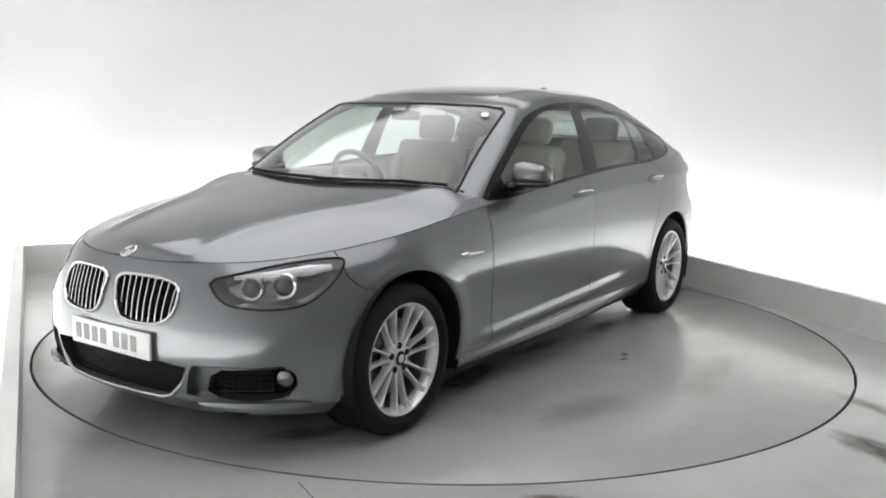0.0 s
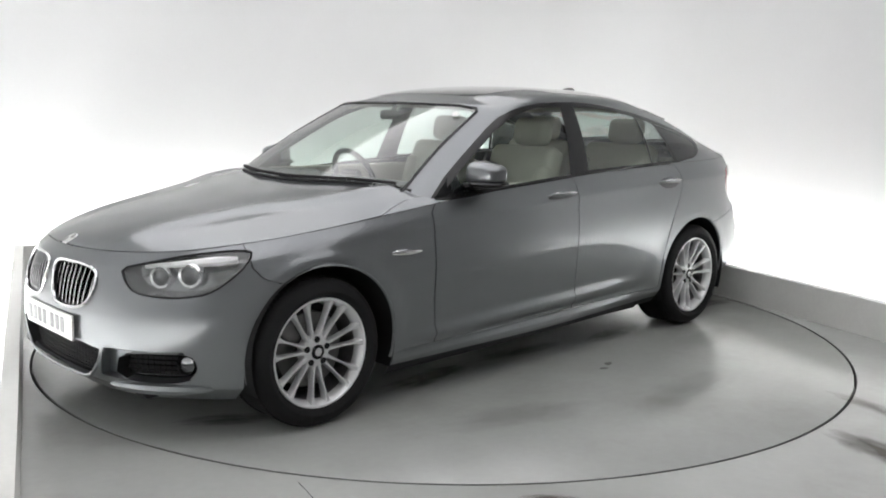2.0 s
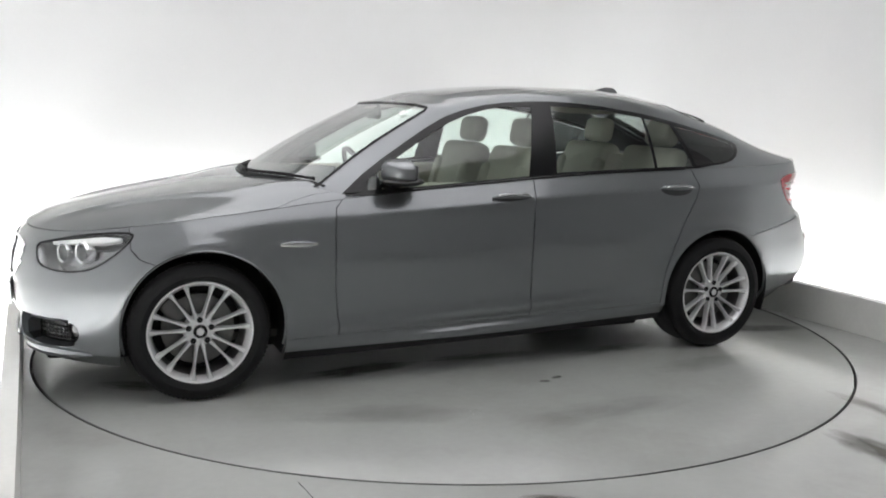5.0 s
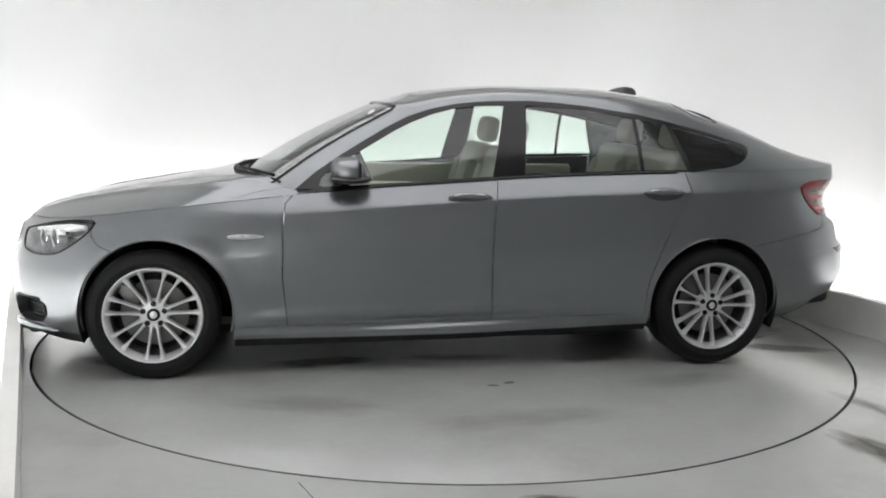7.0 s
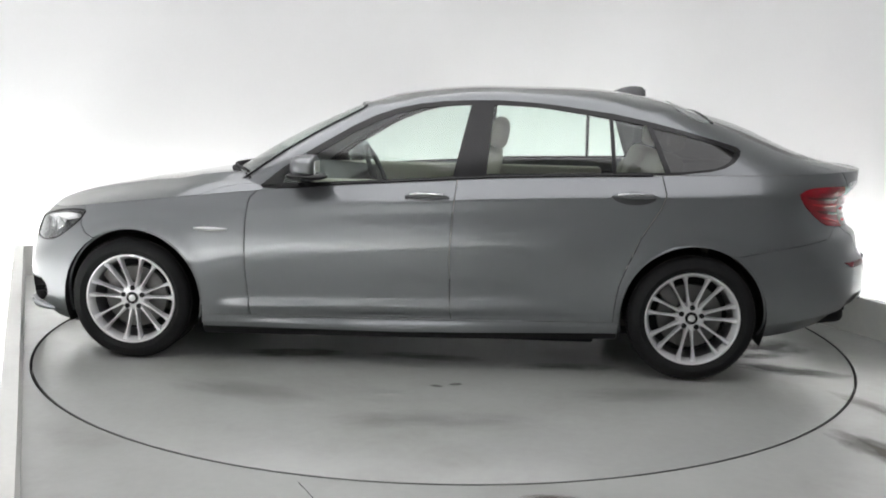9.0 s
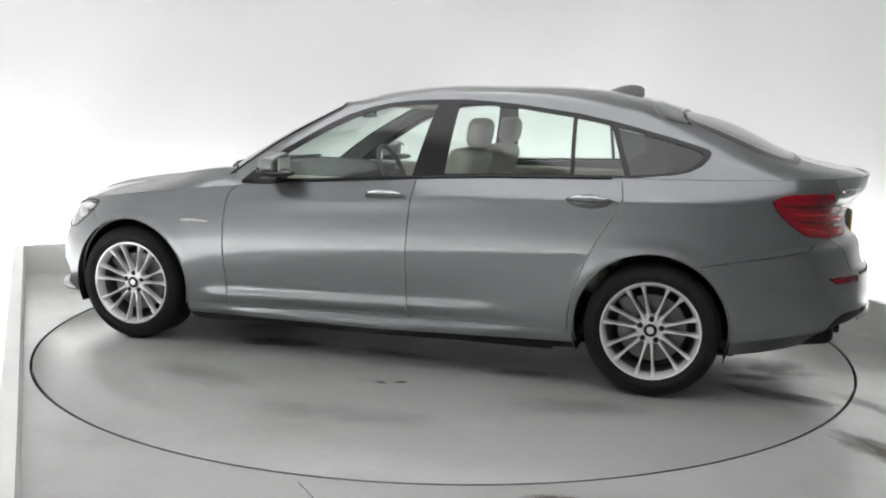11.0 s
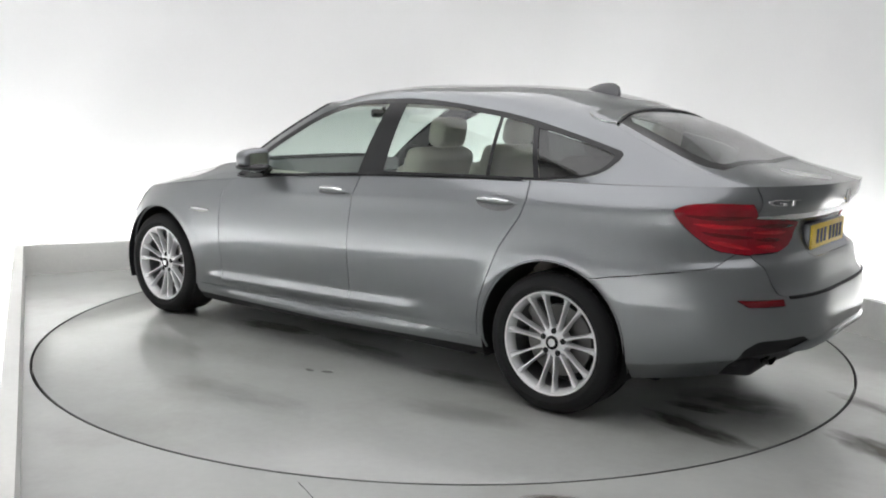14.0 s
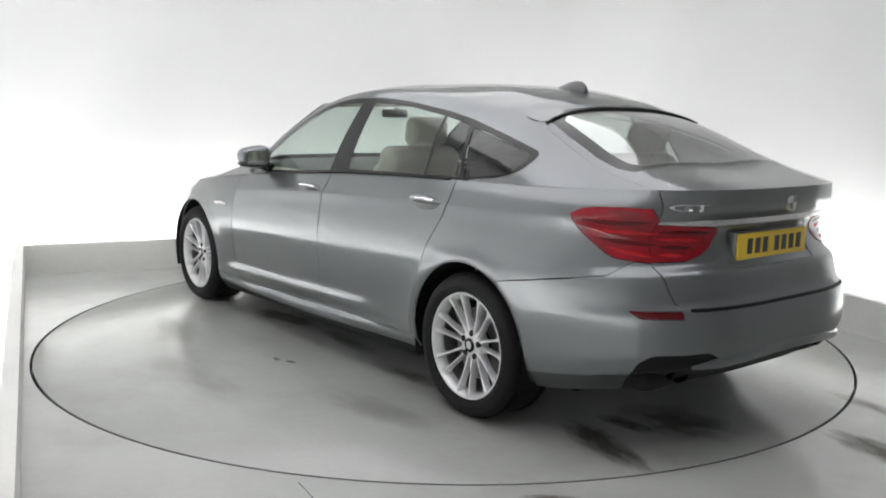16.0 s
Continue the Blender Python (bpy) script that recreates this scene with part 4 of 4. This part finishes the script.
def wheel(x, y, s, first=None):
    w = new("wheel")
    w.parent = CAR
    w.matrix_basis = pose(x, y * s, .340, 0, 0, 0 if s > 0 else 180) @ pose(0, 0, 0, 0, 0 if x > 0 else -4, 0)
    tagged(w, "silver alloy wheel with seven pairs of spokes and black tyre")
    if first:
        for o in first.children:
            c = o.copy()
            scene.collection.objects.link(c)
            c.parent = w
        return w
    R = .3385
    b = lathe(bmesh.new(), [(.245, .02), (.256, .046), (.280, .058), (.310, .052), (.326, .036), (.335, .016), (R, -.02), (R, -.17), (.328, -.215), (.29, -.235), (.255, -.21)], 96)
    part("tyre", b, RUBBER, w, "black rubber tyre")
    b = bmesh.new()
    for k in range(96):
        a = 2 * math.pi * k / 96
        for yy, ln in ((-.01, .035), (-.18, .035)):
            box(b, (R + .0005) * math.cos(a), yy, (R + .0005) * math.sin(a), .006, ln, .012, 0, Matrix.Rotation(-a, 4, "Y"))
    tagged(part("tread", b, RUBBER, w, smooth=False), kind="stuff")
    b = lathe(bmesh.new(), [(.246, .014), (.2525, .030), (.250, .041), (.242, .040), (.232, .026), (.224, .004), (.222, -.012)], 80)
    part("rim", b, ALLOY, w)
    b = lathe(bmesh.new(), [(.222, -.012), (.219, -.03), (.216, -.09), (.215, -.18), (.24, -.2)], 80)
    part("barrel", b, BARREL, w)
    for k in range(14):
        mid = 2 * math.pi * (k // 2) / 7 - math.pi / 2
        way = 1 if k % 2 else -1
        b = bmesh.new()
        rows = []
        for i in range(11):
            t = i / 10
            r = .052 + (.236 - .052) * t
            a = mid + way * math.radians(10.2 + 1.5 * (1 - t) ** 3)
            wd = .0046 + .008 * (1 - t) ** 4 + .012 * t ** 7
            yy = .001 + .030 * t ** 1.4
            d, n = Vector((math.cos(a), 0, math.sin(a))), Vector((-math.sin(a), 0, math.cos(a)))
            c = d * r
            rows.append([b.verts.new(c + n * q + Vector((0, yv, 0))) for q, yv in ((-wd * .55, yy + .004), (wd * .55, yy + .004), (wd, yy - .003), (wd * 1.2, yy - .032), (-wd * 1.2, yy - .032), (-wd, yy - .003))])
        for A, B in zip(rows, rows[1:]):
            for i in range(6):
                b.faces.new((A[i], A[(i + 1) % 6], B[(i + 1) % 6], B[i]))
        bmesh.ops.recalc_face_normals(b, faces=b.faces)
        part("spoke", b, ALLOY, w)
    b = lathe(bmesh.new(), [(.078, -.04), (.074, -.006), (.066, .003), (.036, .006), (.033, .012)], 40)
    part("hub", b, ALLOY, w)
    b = lathe(bmesh.new(), [(.034, .008), (.033, .014), (.019, .0168)], 32)
    part("cap_ring", b, TRIM, w)
    b = lathe(bmesh.new(), [(.020, .016), (.012, .0185), (.0005, .019)], 32)
    part("centre_cap", b, ALLOY, w, "bright round centre cap")
    for k in range(5):
        a = 2 * math.pi * k / 5 + math.pi / 2
        b = lathe(bmesh.new(), [(.0145, -.02), (.0145, .0085), (.0135, .0092), (.0005, .0092)], 12)
        bmesh.ops.translate(b, vec=(.056 * math.cos(a), 0, .056 * math.sin(a)), verts=b.verts)
        part("wheel_bolt", b, BLACK, w)
    b = lathe(bmesh.new(), [(.07, -.06), (.09, -.055), (.172, -.055), (.174, -.058), (.174, -.082), (.07, -.082)], 48)
    part("brake_disc", b, STEEL, w)
    b = lathe(bmesh.new(), [(.222, -.13), (.06, -.13), (.0005, -.13)], 40)
    part("backing_plate", b, BLACK, w)
    b = bmesh.new()
    box(b, .115, -.065, .10, .09, .075, .13, .02, Matrix.Rotation(radians(40), 4, "Y"))
    part("brake_caliper", b, STEEL, w)
    return w


def wheels():
    f = wheel(1.535, .872, 1)
    for x, y, s in ((1.535, .872, -1), (-1.535, .885, 1), (-1.535, .885, -1)):
        wheel(x, y, s, f)


def mirror(s):
    b = bmesh.new()
    bmesh.ops.create_uvsphere(b, u_segments=28, v_segments=16, radius=1)
    for v in b.verts:
        x, y, z = v.co
        p = lambda q: math.copysign(abs(q) ** .62, q)
        x, y, z = p(x), p(y), p(z)
        if x < 0:
            x *= .35
        v.co = (.515 + .108 * x * (1 - .22 * y), (.955 + .098 * y) * s, 1.100 + (.060 - .014 * y) * z)
    if s < 0:
        bmesh.ops.reverse_faces(b, faces=b.faces)
    m = part("door_mirror", b, PAINT, CAR, "grey door mirror with black lower half")
    b = bmesh.new()
    bmesh.ops.create_uvsphere(b, u_segments=24, v_segments=12, radius=1)
    for v in b.verts:
        x, y, z = v.co
        v.co = (.530 + .112 * x, (.95 + .104 * y) * s, 1.052 + .026 * z)
    part("mirror_base", b, TRIM, m)
    b = bmesh.new()
    tube(b, [(.56, .82 * s, 1.025), (.55, .88 * s, 1.035), (.53, .95 * s, 1.05)], [.032, .026, .024], 10, 1.4)
    part("mirror_arm", b, TRIM, m)
    b = bmesh.new()
    box(b, .476, .955 * s, 1.10, .004, .13, .07, .0)
    part("mirror_glass", b, CHROME, m, smooth=False)
    b = bmesh.new()
    vs = [b.verts.new(p) for p in ((.80, .842 * s, .985), (.60, .838 * s, .995), (.62, .775 * s, 1.12))]
    ws = [b.verts.new(v.co + Vector((0, .012 * s, .004))) for v in vs]
    b.faces.new(vs)
    b.faces.new(ws[::-1])
    for i in range(3):
        b.faces.new((vs[i], vs[(i + 1) % 3], ws[(i + 1) % 3], ws[i]))
    bmesh.ops.recalc_face_normals(b, faces=b.faces)
    part("mirror_triangle", b, TRIM, m, smooth=False)


def seat(x, y, name="front_seat", w=.52):
    st = new(name)
    st.parent = CAR
    tagged(st, "cream leather car seat with headrest")
    st.matrix_basis = pose(x, y, 0)
    b = bmesh.new()
    box(b, .02, 0, .56, .54, w, .17, .06, Matrix.Rotation(radians(-8), 4, "Y"), 4)
    part("cushion", b, LEATHER, st)
    b = bmesh.new()
    m = Matrix.Rotation(radians(-18), 4, "Y")
    box(b, -.33, 0, .90, .15, w, .62, .06, m, 4)
    for q in (-1, 1):
        box(b, -.28, q * (w / 2 - .05), .86, .14, .10, .48, .045, m, 3)
    part("backrest", b, LEATHER, st)
    b = bmesh.new()
    box(b, -.46, 0, 1.285, .11, .27, .17, .05, Matrix.Rotation(radians(-10), 4, "Y"), 4)
    part("headrest", b, LEATHER, st)
    b = bmesh.new()
    for q in (-.06, .06):
        tube(b, [(-.43, q, 1.12), (-.455, q, 1.25)], .007, 8)
    part("headrest_posts", b, CHROME, st)


def cabin():
    for y in (.37, -.37):
        seat(-.02, y)
        seat(-1.02, y, "rear_seat", .56)
    b = bmesh.new()
    box(b, -1.02, 0, .56, .5, .2, .15, .04)
    box(b, -1.36, 0, .87, .14, .22, .55, .05, Matrix.Rotation(radians(-18), 4, "Y"))
    part("rear_seat_middle", b, LEATHER, CAR)
    b = bmesh.new()
    box(b, -.2, 0, .27, 3.4, 1.5, .04)
    part("cabin_floor", b, CARPET, CAR, smooth=False)
    b = bmesh.new()
    box(b, 0, 0, .20, 3.9, 1.22, .07, .02)
    box(b, .02, 0, .19, 2.10, 1.66, .05, .02)
    box(b, -2.13, 0, .33, .46, 1.40, .05, .02, Matrix.Rotation(radians(9), 4, "Y"))
    box(b, 2.07, 0, .215, .30, 1.22, .05, .02)
    part("underbody", b, BLACK, CAR, smooth=False)
    b = bmesh.new()
    box(b, .05, 0, .52, 1.2, .22, .34, .04)
    part("centre_console", b, DASH, CAR)
    b = bmesh.new()
    box(b, .60, 0, .78, .46, 1.56, .36, .08, Matrix.Rotation(radians(8), 4, "Y"), 3)
    part("dash_body", b, DASH, CAR)
    for s in (1, -1):
        b = bmesh.new()
        box(b, -.25, .80 * s, .80, 1.9, .07, .46, .03)
        part("door_trim", b, LEATHER, CAR)
    b = bmesh.new()
    box(b, -1.85, 0, 1.07, .62, 1.3, .02, .005)
    part("parcel_shelf", b, CARPET, CAR, smooth=False)
    b = bmesh.new()
    box(b, -1.62, 0, .80, .05, 1.4, .5, .01)
    part("seat_back_wall", b, CARPET, CAR, smooth=False)
    sw = new("steering_wheel")
    sw.parent = CAR
    sw.matrix_basis = pose(.34, -.37, .98, 0, -66, 0)
    b = bmesh.new()
    pts = [(.185 * math.cos(2 * math.pi * k / 40), .185 * math.sin(2 * math.pi * k / 40), 0) for k in range(41)]
    tube(b, pts, .017, 8)
    part("wheel_rim", b, DASH, sw)
    b = bmesh.new()
    box(b, 0, 0, -.02, .13, .17, .05, .02)
    box(b, 0, 0, -.015, .03, .34, .02, .006)
    box(b, -.09, 0, -.015, .17, .03, .02, .006)
    part("wheel_boss", b, DASH, sw)
    b = bmesh.new()
    box(b, .36, 0, 1.375, .03, .20, .055, .014)
    tube(b, [(.36, 0, 1.39), (.33, 0, 1.43)], .012, 8)
    part("interior_mirror", b, TRIM, CAR, "black interior mirror")
    b = bmesh.new()
    sheet(b, lambda u, s: roof(u, s) - np.array([0, 0, .035]), list(np.linspace(.2, 2.9, 50)), list(np.linspace(-.97, .97, 13)))
    part("headliner", b, LEATHER, CAR, "pale headliner")


def trims():
    # wipers
    for ends in (((.915, .69), (1.03, .50), (1.125, .22), (1.15, .02)), ((1.148, .12), (1.115, -.25), (.985, -.60))):
        b = bmesh.new()
        tube(b, [(x + .004, y, hood_z(x, y) + .022) for x, y in ends], .009, 6)
        part("wiper", b, BLACK, CAR, "black wiper blade")
    b = bmesh.new()
    tube(b, [(x + .008, y, hood_z(x, y) + .004) for x, y in ((.875, .765), (.92, .70), (1.045, .5), (1.13, .25), (1.155, 0), (1.13, -.25), (1.045, -.5), (.92, -.70), (.875, -.765))], .011, 8)
    part("cowl_grille", b, BLACK, CAR, "black scuttle strip")
    # round paper disc behind the windscreen
    b = bmesh.new()
    P = upper(np.linspace(.3, 1, 160)[:, None], np.linspace(.6, 1, 120)[None]).reshape(-1, 3)
    j = (np.abs(P[:, 1] - .56) + np.abs(P[:, 2] - 1.385)).argmin()
    bmesh.ops.create_circle(b, cap_ends=True, segments=24, radius=.022)
    b.transform(Matrix.Translation(Vector(P[j]) + Vector((.012, .004, .008))) @ Vector((0, 0, 1)).rotation_difference(Vector((.55, .25, .8))).to_matrix().to_4x4())
    part("paper_disc", b, PLATEW, CAR, "small white paper disc on the windscreen")
    # aerial fin
    b = bmesh.new()
    rows = []
    for i in range(9):
        t = i / 8
        x = -1.16 - .20 * t
        zt = .008 + .055 * math.sin(min(1, t * 1.15) * math.pi / 2) - (.012 if t == 1 else 0)
        wd = .006 + .034 * math.sin(math.pi * (.12 + .75 * t))
        zb = float(roof_mid_z(x)) - .008
        rows.append([b.verts.new((x, y, z)) for y, z in ((-wd, zb), (-wd * .6, zb + zt * .65), (0, zb + zt), (wd * .6, zb + zt * .65), (wd, zb))])
    for A, B in zip(rows, rows[1:]):
        for i in range(4):
            b.faces.new((A[i], A[i + 1], B[i + 1], B[i]))
    b.faces.new(rows[0])
    b.faces.new(rows[-1][::-1])
    bmesh.ops.recalc_face_normals(b, faces=b.faces)
    part("aerial_fin", b, FINGREY, CAR)
    # tailgate bar
    b = bmesh.new()
    pts = []
    for k in range(31):
        y = -.622 + 1.244 * k / 30
        P = flank(np.linspace(2.2, 3, 300)[:, None], np.linspace(.6, 1, 160)[None]).reshape(-1, 3)
        j = (np.abs(P[:, 1] - abs(y)) + np.abs(P[:, 2] - .985)).argmin()
        pts.append((P[j][0] - .006, y, .988))
    tube(b, pts, [.006 + .010 * min(1, k / 4, (30 - k) / 4) for k in range(31)], 8, .6)
    part("tailgate_bar", b, CHROME, CAR, "bright tailgate bar")
    plate("front_number_plate", 2.378, .018, .462, 1, PLATEW, (.03, .03, .03))
    plate("rear_number_plate", -2.490, 0, .878, -1, PLATEY, (.02, .02, .02))
    b = bmesh.new()
    box(b, -2.466, 0, .878, .04, .535, .122, .006)
    part("plate_mount", b, PAINT, CAR)
    # round emblems and small badge bars
    for x, z, tilt in ((2.262, .808, 30), (on_tail(0, 1.062) - .003, 1.062, -90)):
        b = lathe(bmesh.new(), [(.038, -.004), (.038, .004), (.034, .006)], 32)
        m = Matrix.Translation((x, 0, z)) @ Matrix.Rotation(radians(tilt), 4, "Y") @ Matrix.Rotation(radians(90), 4, "X")
        b.transform(m)
        e = part("emblem", b, CHROME, CAR, "round emblem")
        b = lathe(bmesh.new(), [(.034, .005), (.0005, .0065)], 32)
        b.transform(m)
        part("emblem_face", b, ALLOY, e)
        for k in (0, 2):
            b = bmesh.new()
            vs = [b.verts.new((0, .0085, 0))] + [b.verts.new((.030 * math.cos(q), .0078, .030 * math.sin(q))) for q in [math.pi / 2 * (k + i / 8) for i in range(9)]]
            for i in range(1, 9):
                b.faces.new((vs[0], vs[i + 1], vs[i]))
            b.transform(m)
            part("emblem_quarter", b, BARREL, e)
    letter("G", .605, .535, 1.040, .027)
    letter("T", .530, .470, 1.040, .027)
    for s in (1, -1):
        b = bmesh.new()
        pts = []
        for k in range(11):
            q, n = on_flank(1.155 - .185 * k / 10, .752 - .002 * k / 10, s)
            pts.append(q + n * .003)
        tube(b, pts, [.004 + .012 * math.sin(math.pi * (.1 + .85 * k / 10)) for k in range(11)], 8)
        part("wing_vent", b, CHROME, CAR, "bright wing vent")
        b = bmesh.new()
        pts = [upper(1 + k / 40, 0.0) for k in range(0, 41)]
        pts = [upper(.78 + .22 * k / 5, 0.0) for k in range(5)] + pts
        tube(b, [(p[0], (p[1] + .004) * s, p[2] + .002) for p in pts], .008, 6)
        part("belt_trim", b, TRIM, CAR)


def letter(sign, y0, y1, z, high):
    """One bright metal letter of the tailgate badge, from y0 to y1 and upwards from z."""
    c = bpy.data.curves.new("badge_letter", "FONT")
    c.body, c.extrude = sign, .05
    o = bpy.data.objects.new("badge_letter", c)
    scene.collection.objects.link(o)
    me = bpy.data.meshes.new_from_object(o.evaluated_get(bpy.context.evaluated_depsgraph_get()))
    b = bmesh.new()
    b.from_mesh(me)
    bpy.data.objects.remove(o)
    bpy.data.meshes.remove(me)
    bpy.data.curves.remove(c)
    lo = [min(v.co[i] for v in b.verts) for i in range(2)]
    hi = [max(v.co[i] for v in b.verts) for i in range(2)]
    xa, xb = on_tail(y0, z + high / 2), on_tail(y1, z + high / 2)
    lean = (on_tail(y0, z + high) - on_tail(y0, z)) / high
    for v in b.verts:
        y = y0 + (y1 - y0) * (v.co.x - lo[0]) / (hi[0] - lo[0])
        zz = z + high * (v.co.y - lo[1]) / (hi[1] - lo[1])
        x = xa + (xb - xa) * (y - y0) / (y1 - y0) + lean * (zz - z - high / 2)
        v.co = (x - .001 - (.004 if v.co.z > 0 else -.004), y, zz)
    part("badge_letter", b, CHROME, CAR, "bright metal badge letter", smooth=False)


def plate(name, x, y, z, w, mat, dark):
    b = bmesh.new()
    box(b, x, y, z, .012, .52, .111, .003)
    p = part(name, b, mat, CAR, "number plate with dark bars")
    ink = INK if w < 0 else INKF
    for k in range(7):
        b = bmesh.new()
        yy = (-.195 + k * .057 + (.03 if k > 3 else 0))
        box(b, x + .0065 * w, yy, z, .003, .036, .066)
        part("bar", b, ink, p, smooth=False)


INKF = material("pale_plate_ink", (.30, .30, .30), .5, 0, 20, .1)
INK = material("plate_ink", (.05, .05, .05), .5, 0, 20, .1)
body_panels()
top_panels()
wheels()
mirror(1)
mirror(-1)
cabin()
trims()


# ---- marks and painted car shade on the floor ----
def marks():
    stain("floor_stain", "brown dirt smear on the grey floor", 1.93, -2.08, .48, .17, -62, (.075, .062, .045), 2)
    stain("floor_stain", "brown dirt smear on the grey floor", 2.15, -1.45, .40, .10, -64, (.10, .085, .06), 5, None, .5)
    stain("floor_stain", "small rusty spot on the grey floor", .40, -2.58, .17, .07, 5, (.10, .06, .045), 9)
    # turntable films: scuffs, plus the car's shade painted dark along sills and tail
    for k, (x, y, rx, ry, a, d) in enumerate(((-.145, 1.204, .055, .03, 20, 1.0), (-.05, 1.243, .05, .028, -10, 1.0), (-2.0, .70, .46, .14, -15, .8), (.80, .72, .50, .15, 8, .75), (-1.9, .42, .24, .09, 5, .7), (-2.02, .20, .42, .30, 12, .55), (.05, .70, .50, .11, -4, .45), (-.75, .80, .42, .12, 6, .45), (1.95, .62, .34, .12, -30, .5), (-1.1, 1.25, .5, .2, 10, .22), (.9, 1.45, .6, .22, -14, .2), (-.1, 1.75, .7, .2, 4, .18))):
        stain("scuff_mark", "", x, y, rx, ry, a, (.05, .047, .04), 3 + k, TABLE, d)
    bm = bmesh.new()
    tube(bm, [(-.545, -2.470, .0015), (-.50, -2.55, .0015), (-.45, -2.64, .0015)], .0012, 5)
    thing("floor_crack", bm, BLACK, "thin dark crack in the painted floor", "crack", "structure")


marks()


# ---- what moves: the turntable and the car on it turn together ----
def motions():
    start = [(0.0, 235.4), (0.5, 233.9), (1.0, 231.2), (1.5, 227.8)]
    turns = start + [(t / 2, 224.1 - 6.825 * (t / 2 - 2.0)) for t in range(4, 33)]
    walk(TABLE, [(t, pose(0, 0, 0, 0, 0, a)) for t, a in turns])
    walk(CAR, [(t, pose(0, 0, 0, 0, 0, a) @ pose(.150, .052, .001)) for t, a in turns])


motions()
